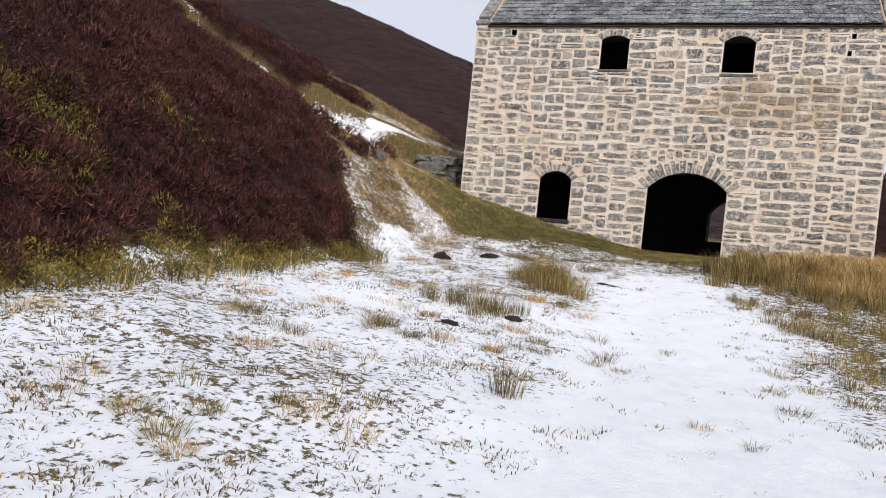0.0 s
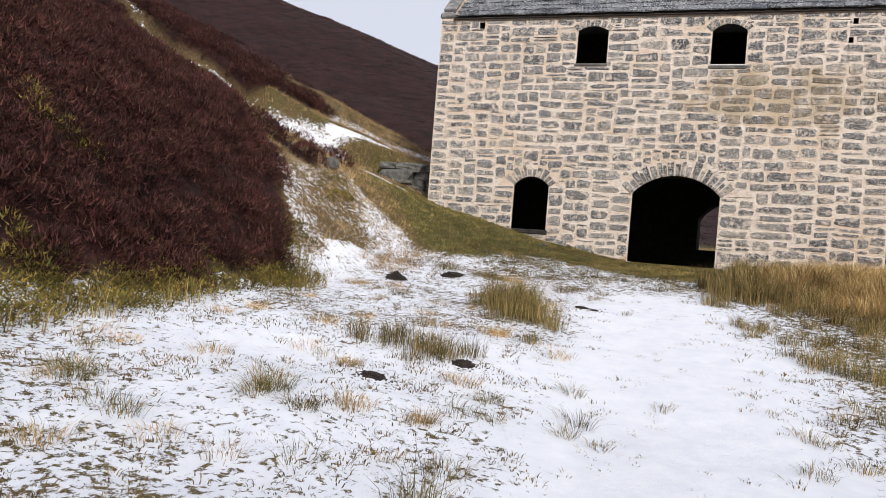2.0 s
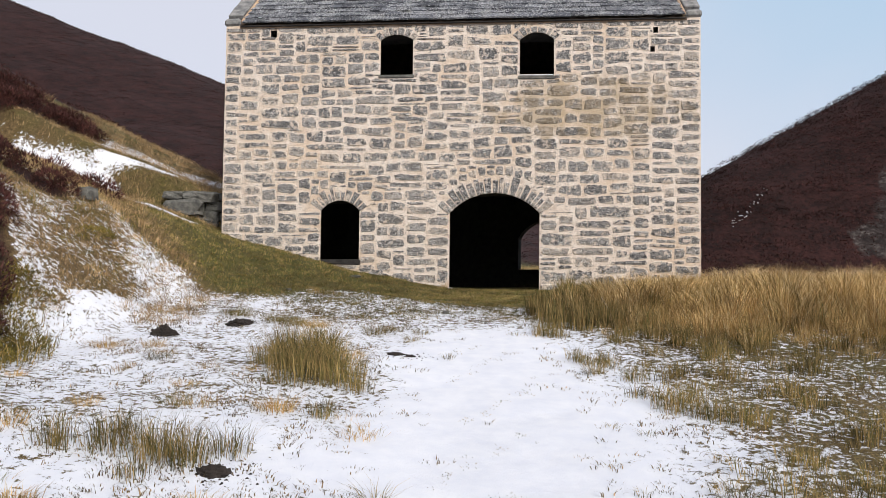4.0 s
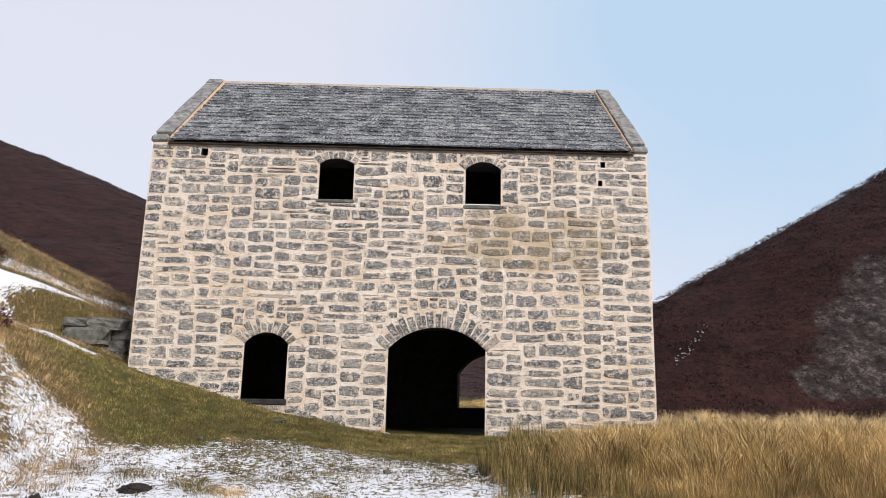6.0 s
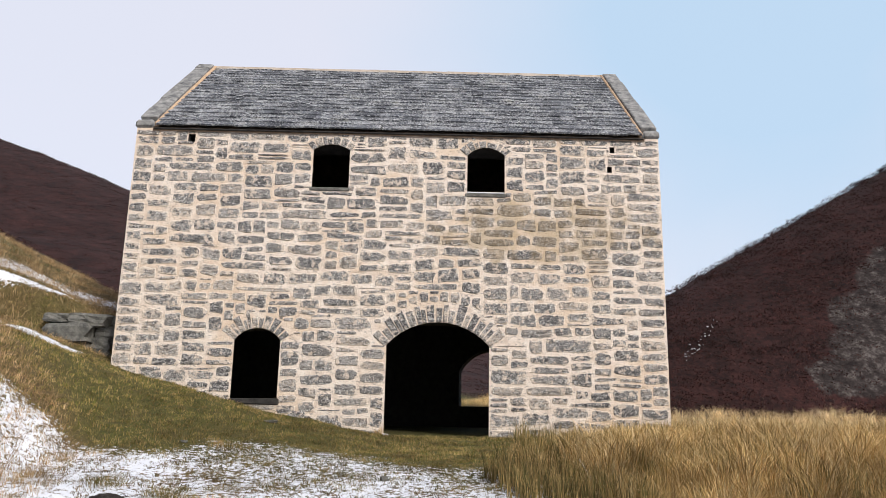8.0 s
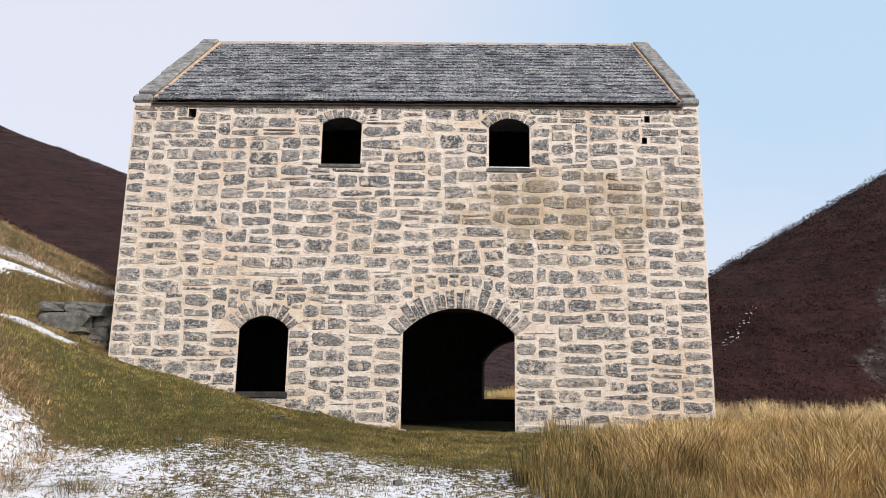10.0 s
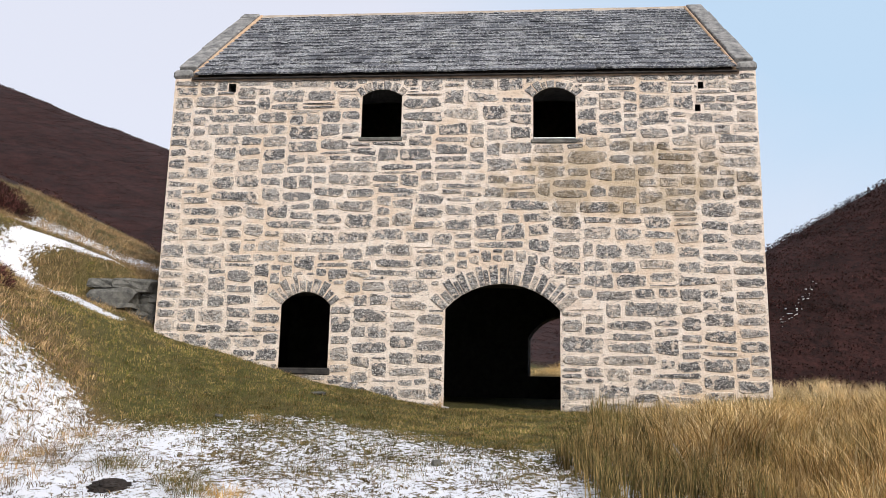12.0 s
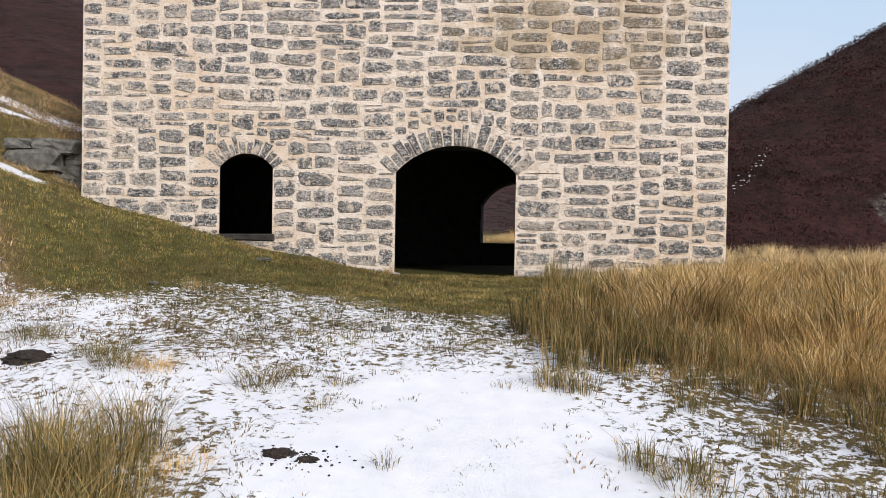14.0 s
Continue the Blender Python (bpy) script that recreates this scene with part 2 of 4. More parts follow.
RUSH = blade_material("rush_blades", (0.07, 0.068, 0.022), (0.15, 0.125, 0.042), (0.44, 0.31, 0.13), (0.30, 0.20, 0.08), (0.11, 0.10, 0.033), (0.055, 0.055, 0.02))
FLECK = blade_material("dead_leaf_flecks", (0.065, 0.043, 0.02), (0.16, 0.10, 0.04), (0.085, 0.072, 0.025), (0.30, 0.19, 0.08), (0.06, 0.045, 0.02), (0.42, 0.28, 0.14))
TURF = blade_material("turf_blades", (0.05, 0.052, 0.014), (0.135, 0.135, 0.03), (0.08, 0.08, 0.022), (0.30, 0.21, 0.085), (0.45, 0.31, 0.15), (0.16, 0.15, 0.035))
STRAWMAT = blade_material("matted_brown_straw", (0.16, 0.10, 0.05), (0.40, 0.27, 0.14), (0.60, 0.44, 0.26), (0.30, 0.18, 0.085), (0.10, 0.085, 0.03))
YELLOWGREEN = blade_material("yellow_green_bush", (0.05, 0.048, 0.013), (0.17, 0.13, 0.026), (0.08, 0.062, 0.02), (0.27, 0.19, 0.045), (0.075, 0.082, 0.024))

# ---- helpers of this scene ----


def sstep(a, b, v):
    t = np.clip((np.asarray(v, float) - a) / (b - a), 0, 1)
    return t * t * (3 - 2 * t)


def wave(x, y, s, seed=0.0):
    """Smooth pseudo-noise of about -1 to 1 over the plan."""
    return (np.sin(x * s + 1.7 * np.sin(y * s * 0.83 + seed) + seed) + np.sin(y * s * 1.19 + 1.3 * np.sin(x * s * 0.71 - seed) + 2 * seed) + 0.6 * np.sin((x + y) * s * 2.1 + seed * 3)) / 2.6


WX0, WX1, WY0, WY1 = -7.13, 4.08, 22.0, 28.9      # outer faces of the building
EAVE, RIDGE_Z, RIDGE_Y = 7.70, 10.72, 25.45


def height(x, y):
    """The ground's height: valley floor, left bank with its gully, and the hills."""
    x, y = np.asarray(x, float), np.asarray(y, float)
    base = np.interp(y, [-80, -10, 1, 6, 9, 11.5, 14.6, 17.6, 21, 24, 60, 300], [-3, -0.7, -0.18, 0.09, 0.18, 0.44, 0.84, 1.17, 1.36, 1.40, 1.7, 4])
    base = base + 0.035 * np.clip(x - 1.5, 0, 6) * sstep(9, 15, y) * (1 - sstep(17, 21, y))
    d_a = np.clip(-5.65 - x, 0, None)
    cross = 0.085 * np.clip(-0.8 - x, 0, 5.2) * (1 - sstep(9.5, 14.5, y))
    near = cross + 0.93 * (np.sqrt(d_a * d_a + 0.15) - 0.387) - 0.30 * np.clip(d_a - 2.2, 0, 12) * sstep(11.0, 15.0, y) - 0.12 * np.clip(d_a - 3, 0, 12)
    d_b = np.clip(-1.6 - x, 0, None)
    gully = 0.17 * d_b + 0.012 * np.minimum(d_b, 14) ** 2 + 0.30 * np.clip(d_b - 14, 0, None)
    behind = 0.365 * d_b + 0.12 * np.clip(y - 23.4, 0, 3) + 0.11 * np.clip(d_b - 8, 0, 30)
    w = sstep(16.5, 22.5, y)
    rise = near * (1 - w) + gully * w
    w2 = sstep(22.95, 23.45, y + 0.06 * np.clip(-9.2 - x, 0, 20))
    rise = rise * (1 - w2) + behind * w2
    rise = rise * (1 - 0.45 * sstep(29, 40, y))
    z = base + rise
    # far hill behind, falling to the right
    crest_l = 12.6 - 0.39 * np.clip(x, -110, 40)
    far = 1.6 + (crest_l - 1.6) * sstep(0, 1, (y - 33) / 75.0) ** 0.8
    far = np.where(y > 90, far + 0.03 * (y - 90), far)
    z = np.where(y > 33, np.maximum(z, far), z)
    # hill on the right
    yc = 31.5 + 0.36 * np.clip(x, 0, 60)
    crest_r = 1.5 + 0.574 * np.clip(x, 0, 70)
    u = np.clip((y - 26.6) / (yc - 26.6), 0, 1)
    face = 1.35 + (crest_r - 1.35) * (0.35 * u + 0.65 * np.sin(u * np.pi / 2))
    face = np.where(y > yc, crest_r - 0.3 * (y - yc), face) * sstep(0.0, 3.0, x) - 2 * (1 - sstep(0.0, 3.0, x))
    z = np.where((y > 26.6) & (x > 0), np.maximum(z, face), z)
    side = 1.3 + 0.5 * np.clip(x - 34, 0, 80) * (1 - sstep(0, 20, y))
    z = np.where(x > 34, np.maximum(z, side), z)
    # fine lumps
    z = z + 0.035 * wave(x, y, 2.1) * (0.4 + sstep(-1.0, -3.0, x)) + 0.10 * wave(x, y, 0.9, 2.0) * sstep(1.5, 5, d_a) + 0.5 * wave(x, y, 0.16, 1.0) * sstep(45, 70, y)
    z = z + 0.30 * wave(x, y, 0.5, 3.0) * sstep(6, 14, d_a) + 0.012 * wave(x, y, 7.0, 4.0)
    # level earth floor inside the building
    inside = sstep(WX0 + 0.15, WX0 + 0.55, x) * (1 - sstep(WX1 - 0.55, WX1 - 0.15, x)) * sstep(WY0 + 0.15, WY0 + 0.55, y) * (1 - sstep(WY1 - 0.55, WY1 - 0.15, y))
    return z * (1 - inside) + 1.36 * inside


def heather_edge(y):
    return np.interp(y, [-40, 4, 12.6, 14.5, 15, 16.4, 18.8, 21, 22.6, 23.4, 24.4, 25.2, 26.2, 28, 34, 36], [-6.15, -6.15, -6.0, -6.95, -7.6, -9.0, -11.7, -13.3, -13.9, -13.2, -11.5, -12.6, -13.6, -14.5, -12, -6])


def near_line(x, y, x0, y0, x1, y1, w):
    """1 on a stretch between two places, falling off over w metres."""
    dx, dy = x1 - x0, y1 - y0
    t = np.clip(((x - x0) * dx + (y - y0) * dy) / (dx * dx + dy * dy), 0, 1)
    return np.exp(-((x - x0 - t * dx) ** 2 + (y - y0 - t * dy) ** 2) / (w * w))


def trail(x, y):
    """The walked strip of clean snow that leads to the arch."""
    mid = np.interp(y, [3, 6, 9, 12, 14.5, 16], [0.45, 0.25, -0.12, -0.4, -0.6, -0.6])
    half = np.interp(y, [3, 6, 9, 12, 15], [1.5, 1.25, 1.1, 1.0, 0.85])
    return np.exp(-((x - mid + 0.2 * wave(x, y, 2.0, 0.7)) / half) ** 4) * (1 - sstep(14.7, 15.5, y + 0.3 * wave(x, y, 2.3, 5.0)))


def turf_front(x):
    """Where the green slope before the wall gives way to snow."""
    return np.interp(x, [-9, -7, -6, -5, -4, -2, 0, 1.5, 3], [19.5, 18.6, 18.3, 17.7, 17.6, 17.1, 16.6, 16.3, 16])


def cover(x, y):
    """Plan of what covers the ground: snow, straw, heather and scree, 0 to 1."""
    j = 0.45 * wave(x, y, 1.3, 5.0) + 0.25 * wave(x, y, 3.1, 1.0)
    heather = sstep(-0.15, 0.25, heather_edge(y) + 0.6 * j - x)
    heather = np.maximum(heather, sstep(26.3, 26.9, y + 0.4 * j) * sstep(3.5, 5, x))
    heather = np.maximum(heather, sstep(40, 44, y + 0.8 * x))
    heather = np.maximum(heather, sstep(0.35, 0.6, near_line(x, y, -9.5, 17.3, -8.4, 17.2, 0.40) + 0.15 * j))
    heather = np.maximum(heather, sstep(0.4, 0.6, near_line(x, y, -9.6, 19.2, -8.9, 19.5, 0.3) + 0.2 * j))
    track = np.maximum.reduce([near_line(x, y, -21, 23.5, -18.3, 22.75, 0.22), near_line(x, y, -18.3, 22.75, -16.4, 22.7, 0.16), near_line(x, y, -16.4, 22.7, -13.4, 22.9, 0.13)])
    ridge = np.maximum(0.72 * near_line(x, y, -18.5, 25.6, -14.5, 25.7, 0.40), near_line(x, y, -13.6, 25.8, -9, 26.0, 0.85))
    open_ground = sstep(0.35, 0.6, np.maximum(0.68 * track, ridge) + 0.4 * j)
    heather = heather * (1 - open_ground)
    q = y - turf_front(x)
    right = sstep(0.75, 2.2, x + 0.4 * j + 0.10 * (y - 11))
    snow = 0.549 - 0.075 * right * sstep(8, 11, y) + 0.035 * wave(x, y, 0.8, 2.2)
    snow = snow + 0.14 * trail(x, y)
    snow = snow - 0.05 * sstep(15.0, 16.2, y + 0.4 * j) * (1 - sstep(-3.5, -4.5, x))
    snow = snow * (1 - sstep(-0.4, 1.0, q + 0.6 * j)) + 0.505 * np.maximum(near_line(x, y, -3.6, 18.5, -2.0, 18.0, 0.9), near_line(x, y, -2.2, 17.7, 0.4, 17.1, 0.7)) ** 0.25 * sstep(-0.4, 1.0, q + 0.6 * j)
    # snow caught in the gully and on the bank's track
    gully = np.maximum.reduce([0.58 * near_line(x, y, -13.0, 22.75, -10.9, 22.95, 0.45), 0.60 * near_line(x, y, -10.9, 23.2, -9.2, 24.0, 0.5), 0.62 * near_line(x, y, -10.9, 23.0, -9.7, 22.3, 0.40),
                               0.72 * near_line(x, y, -9.1, 22.2, -8.1, 21.85, 0.62), 0.505 * near_line(x, y, -7.2, 15.0, -5.6, 13.6, 1.5), 0.50 * near_line(x, y, -7.9, 16.5, -8.3, 17.6, 1.2),
                               0.52 * near_line(x, y, -7.0, 17.9, -6.0, 16.9, 1.1), 0.62 * near_line(x, y, -13.5, 21.4, -12.6, 22.6, 0.3), 0.545 * near_line(x, y, -11.5, 24.4, -8.2, 25.6, 1.3),
                               0.60 * near_line(x, y, 6.9, 29.0, 8.8, 31.0, 0.2), 0.57 * track, 0.58 * near_line(x, y, -10.4, 22.9, -9.2, 21.4, 0.35)])
    bank = sstep(-5.9, -6.9, x + 0.6 * j) * sstep(13, 14.5, y)
    snow = np.where(bank > 0.5, np.minimum(snow, 0.462 + 0.06 * wave(x, y, 1.9, 2.6) + 0.03 * wave(x, y, 4.3, 0.5)), snow)
    snow = np.maximum(snow, gully + 0.05 * j) * (1 - heather)
    straw = 0.55 - 0.62 * sstep(-0.6, 0.9, q + 0.5 * j) + 0.75 * bank * (1 - 0.9 * near_line(x, y, -7.4, 21.4, -5.5, 19.5, 0.9)) + 0.9 * sstep(1.0, 2.2, x) * sstep(14, 16, y)
    straw = straw + 0.6 * near_line(x, y, -6.8, 16.5, -4.6, 16.6, 0.8) + 0.7 * near_line(x, y, -6.5, 18.1, -5.9, 17.6, 0.5) - 0.5 * near_line(x, y, -26, 28.2, -12, 26.8, 1.0) + 0.8 * track
    scree = sstep(-0.6, 0.9, x - 10.0 - 1.0 * (y - 28.2) + 1.2 * j) * sstep(27.2, 28.0, y) * (1 - sstep(32.0, 33.5, y + 0.6 * j))
    return snow, np.clip(straw, 0, 1), heather, scree


def bulk(name, verts, faces, mat, smooth=False):
    """One mesh object out of arrays (n, 3) and (m, 3) or (m, 4)."""
    me = bpy.data.meshes.new(name)
    verts, faces = np.asarray(verts, np.float32), np.asarray(faces, np.int32)
    k = faces.shape[1]
    me.vertices.add(len(verts))
    me.vertices.foreach_set("co", verts.ravel())
    me.loops.add(faces.size)
    me.loops.foreach_set("vertex_index", faces.ravel())
    me.polygons.add(len(faces))
    me.polygons.foreach_set("loop_start", np.arange(0, faces.size, k, dtype=np.int32))
    me.polygons.foreach_set("use_smooth", np.full(len(faces), smooth))
    me.update(calc_edges=True)
    me.materials.append(mat)
    return new(name, me)


def part(name, bm, material, parent=None, label="", smooth=False):
    me = bpy.data.meshes.new(name)
    bmesh.ops.recalc_face_normals(bm, faces=bm.faces)
    bm.to_mesh(me)
    bm.free()
    if smooth:
        me.polygons.foreach_set("use_smooth", [True] * len(me.polygons))
    me.materials.append(material)
    ob = new(name, me)
    ob.parent = parent
    if label:
        ob["label"] = label
    return ob


def block(x0, x1, y0, y1, z0, z1, rough=0.0, bevel=0.015, seed=0):
    """A bevelled block of stone or timber with slightly uneven corners."""
    bm = bmesh.new()
    bmesh.ops.create_cube(bm, size=1.0)
    rnd = random.Random(seed)
    for v in bm.verts:
        v.co = Vector((x0 + (v.co.x + 0.5) * (x1 - x0), y0 + (v.co.y + 0.5) * (y1 - y0), z0 + (v.co.z + 0.5) * (z1 - z0)))
        v.co += Vector([rnd.uniform(-rough, rough) for _ in range(3)])
    bmesh.ops.bevel(bm, geom=bm.edges[:], offset=bevel, segments=1, affect="EDGES")
    return bm


def blades(rng, n, spread, tall, lean, width, bend=0.5):
    """A template tuft of n bent blades, three triangles each: verts and triangles."""
    v, f = [], []
    for i in range(n):
        a, r = rng.uniform(0, 2 * math.pi), spread * rng.uniform(0, 1) ** 0.75
        bx, by = r * math.cos(a), r * math.sin(a)
        h = tall * rng.uniform(0.55, 1.0)
        la = a + rng.normal(0, 0.7)
        l1 = lean * rng.uniform(0.2, 1.0) * h
        dx, dy = math.cos(la), math.sin(la)
        sx, sy = -dy * width / 2, dx * width / 2
        if rng.uniform() < 0.5:
            t = rng.uniform(0, math.pi)
            sx, sy = math.cos(t) * width / 2, math.sin(t) * width / 2
        mx, my, mz = bx + dx * l1 * (1 - bend) * 0.6, by + dy * l1 * (1 - bend) * 0.6, h * 0.6
        k = len(v)
        v += [(bx - sx, by - sy, -0.03), (bx + sx, by + sy, -0.03), (mx - sx * 0.8, my - sy * 0.8, mz), (mx + sx * 0.8, my + sy * 0.8, mz), (bx + dx * l1, by + dy * l1, h)]
        f += [(k, k + 1, k + 3), (k, k + 3, k + 2), (k + 2, k + 3, k + 4)]
    return np.array(v), np.array(f)


def bush(rng, n, radius, tall, width):
    """A template mound of n single-triangle sprigs."""
    v, f = [], []
    for i in range(n):
        a, u = rng.uniform(0, 2 * math.pi), rng.uniform(0.0, 1.0)
        el = math.asin(u)
        o = np.array([math.cos(a) * math.cos(el), math.sin(a) * math.cos(el), math.sin(el)])
        root = o * [radius * 0.72, radius * 0.72, tall * 0.66] * rng.uniform(0.85, 1.05)
        way = o * 0.7 + [0, 0, 0.45] + rng.normal(0, 0.5, 3)
        tip = root + way / np.linalg.norm(way) * tall * rng.uniform(0.08, 0.22)
        side = np.cross(way, rng.normal(0, 1, 3))
        side = side / np.linalg.norm(side) * width * rng.uniform(0.6, 1.2)
        k = len(v)
        v += [tuple(root - side), tuple(root + side), tuple(tip)]
        f.append((k, k + 1, k + 2))
    return np.array(v), np.array(f)


def scatter(name, rng, templates, xs, ys, scale, mat, label, category, sink=0.0, tall=None):
    """Many small plants joined into one object that nobody could count."""
    vs, fs, k = [], [], 0
    zs = on_ground(xs, ys) - sink
    pick = rng.integers(0, len(templates), len(xs))
    turn, size = rng.uniform(0, 2 * math.pi, len(xs)), rng.uniform(*scale, len(xs))
    if tall is not None:
        size = size * tall
    for t, (tv, tf) in enumerate(templates):
        idx = np.nonzero(pick == t)[0]
        if not len(idx):
            continue
        c, s, q = np.cos(turn[idx])[:, None], np.sin(turn[idx])[:, None], size[idx][:, None]
        px = xs[idx][:, None] + (tv[:, 0] * c - tv[:, 1] * s) * q
        py = ys[idx][:, None] + (tv[:, 0] * s + tv[:, 1] * c) * q
        pz = zs[idx][:, None] + tv[:, 2] * q
        vs.append(np.stack([px, py, pz], -1).reshape(-1, 3))
        fs.append((tf[None] + (np.arange(len(idx)) * len(tv))[:, None, None]).reshape(-1, 3) + k)
        k += len(idx) * len(tv)
    return tagged(bulk(name, np.concatenate(vs), np.concatenate(fs), mat), label, category, kind="stuff")


def outside_house(x, y, pad=0.1):
    return (x < WX0 - pad) | (x > WX1 + pad) | (y < WY0 - pad) | (y > WY1 + pad)


# ---- the ground ----


def graded(lo, hi, fine_lo, fine_hi, step):
    mid = np.arange(fine_lo, fine_hi + 1e-6, step)
    out, p, s = [], fine_hi, step
    while p < hi:
        s = min(s * 1.06, 25)
        p += s
        out.append(p)
    back, p, s = [], fine_lo, step
    while p > lo:
        s = min(s * 1.06, 25)
        p -= s
        back.append(p)
    return np.concatenate([back[::-1], mid, out])


def on_ground(x, y):
    """Height of the ground's sheet itself, between its grid lines."""
    i = np.clip(np.searchsorted(gx, x) - 1, 0, nx - 2)
    j = np.clip(np.searchsorted(gy, y) - 1, 0, ny - 2)
    u, v = (x - gx[i]) / (gx[i + 1] - gx[i]), (y - gy[j]) / (gy[j + 1] - gy[j])
    return (GZ[j, i] * (1 - u) + GZ[j, i + 1] * u) * (1 - v) + (GZ[j + 1, i] * (1 - u) + GZ[j + 1, i + 1] * u) * v


gx, gy = graded(-700, 700, -13, 8, 0.14), graded(-500, 900, 0, 29.4, 0.14)
GX, GY = np.meshgrid(gx, gy)
GZ = height(GX, GY)
nx, ny = len(gx), len(gy)
ii = (np.arange(ny - 1)[:, None] * nx + np.arange(nx - 1)[None]).ravel()
ground = bulk("ground", np.stack([GX, GY, GZ], -1).reshape(-1, 3), np.stack([ii, ii + 1, ii + nx + 1, ii + nx], -1), GROUND, True)
tagged(ground, "uneven moorland turf under thin patchy snow, rising into hills", "ground", kind="structure")
for key, values in zip(("snow", "straw", "heather", "scree"), cover(GX, GY)):
    ground.data.attributes.new(key, "FLOAT", "POINT").data.foreach_set("value", values.astype(np.float32).ravel())

# ---- the building: walls with openings that go through ----
from mathutils.geometry import tessellate_polygon


def arched(xl, xr, zb, zs, zc, n=12):
    """Outline of an opening with a segmental arch: corners, springing height and crown."""
    half, up = (xr - xl) / 2, zc - zs
    r = (half * half + up * up) / (2 * up)
    a = math.asin(min(1.0, half / r))
    mid = (xl + xr) / 2
    top = [(mid + r * math.sin(-a + 2 * a * i / n), zc - r + r * math.cos(-a + 2 * a * i / n)) for i in range(n + 1)]
    return [(xl, zb), *top, (xr, zb)]


def slab_wall(outline, holes, place, thick, splay=0.34):
    """A wall: outline and holes in its plane, extruded; place(u, v, depth) gives the world."""
    bm = bmesh.new()
    loops = [outline, *holes]
    flat = [p for lp in loops for p in lp]
    tris = tessellate_polygon([[Vector((u, v, 0)) for u, v in lp] for lp in loops])
    front = [bm.verts.new(place(u, v, 0)) for u, v in flat]
    back = [bm.verts.new(place(u, v, thick)) for u, v in outline]
    for lp in holes:                                # reveals splay inwards
        mid = (min(p[0] for p in lp) + max(p[0] for p in lp)) / 2
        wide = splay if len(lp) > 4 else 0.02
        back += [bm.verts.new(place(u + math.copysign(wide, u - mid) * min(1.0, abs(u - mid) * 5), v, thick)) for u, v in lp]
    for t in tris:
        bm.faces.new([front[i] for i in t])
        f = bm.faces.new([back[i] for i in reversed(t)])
        # inner face takes the slot whose colour holds the indoor shade
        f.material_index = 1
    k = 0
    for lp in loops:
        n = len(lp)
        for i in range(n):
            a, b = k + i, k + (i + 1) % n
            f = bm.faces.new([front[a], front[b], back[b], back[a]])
            # reveals take that shade-coloured slot as well
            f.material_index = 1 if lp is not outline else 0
        k += n
    return bm


house = tagged(new("stone_building"), "empty old grey stone building with slate roof and arched openings", "building")
house.location = (-1.5, 25.45, 1.36)


def belong(ob, label=""):
    """Make ob a part of the building without moving it."""
    ob.parent = house
    ob.matrix_parent_inverse = Matrix.Translation(-house.location)
    return tagged(ob, label)


ARCH = (-1.63, 0.45, 1.0, 3.16, 3.63)
DOOR = (-4.70, -3.775, 2.03, 3.20, 3.44)
WIN_A = (-3.325, -2.55, 6.44, 7.27, 7.40)
WIN_B = (-0.035, 0.76, 6.375, 7.22, 7.40)
BACK = (0.16, 2.10, 1.93, 2.92, 3.52)
VENTS = [(-6.02, -5.87, 7.39, 7.56), (3.02, 3.125, 7.34, 7.475), (2.955, 3.055, 6.90, 7.03)]
THICK = 0.70
FOOT = -0.2

front_holes = [arched(*o) for o in (ARCH, DOOR, WIN_A, WIN_B)] + [[(a, c), (a, d), (b, d), (b, c)] for a, b, c, d in VENTS]
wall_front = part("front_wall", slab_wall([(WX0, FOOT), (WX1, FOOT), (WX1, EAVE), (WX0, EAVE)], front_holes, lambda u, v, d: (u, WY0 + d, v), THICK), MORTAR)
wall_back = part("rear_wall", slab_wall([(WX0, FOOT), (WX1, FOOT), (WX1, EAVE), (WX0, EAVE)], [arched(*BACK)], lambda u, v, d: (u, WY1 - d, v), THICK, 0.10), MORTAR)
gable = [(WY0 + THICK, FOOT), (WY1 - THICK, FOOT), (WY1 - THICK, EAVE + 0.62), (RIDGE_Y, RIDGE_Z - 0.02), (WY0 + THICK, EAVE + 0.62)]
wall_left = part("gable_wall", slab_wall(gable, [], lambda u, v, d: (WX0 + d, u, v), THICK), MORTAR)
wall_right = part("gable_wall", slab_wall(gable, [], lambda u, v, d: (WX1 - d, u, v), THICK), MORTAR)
for w, text in ((wall_front, "grey rubble stone wall in pale lime mortar with arched openings"), (wall_back, "rear rubble stone wall with one arched opening"),
                (wall_left, "grey rubble stone gable wall on the slope"), (wall_right, "grey rubble stone gable wall beside tall grass")):
    # second slot: stone darkened to stand for the unlit interior
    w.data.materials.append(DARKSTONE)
    belong(w, text)
# unseen slab across the inside, added so the lower room stays dark
blocker = part("upper_floor", block(WX0 + THICK, WX1 - THICK, WY0 + THICK, WY1 - THICK, 4.55, 4.72), TIMBER)
belong(blocker, "unseen dark slab added to keep light out")

# rubble stones: shared shapes, one unit wide and high
rng = np.random.default_rng(11)


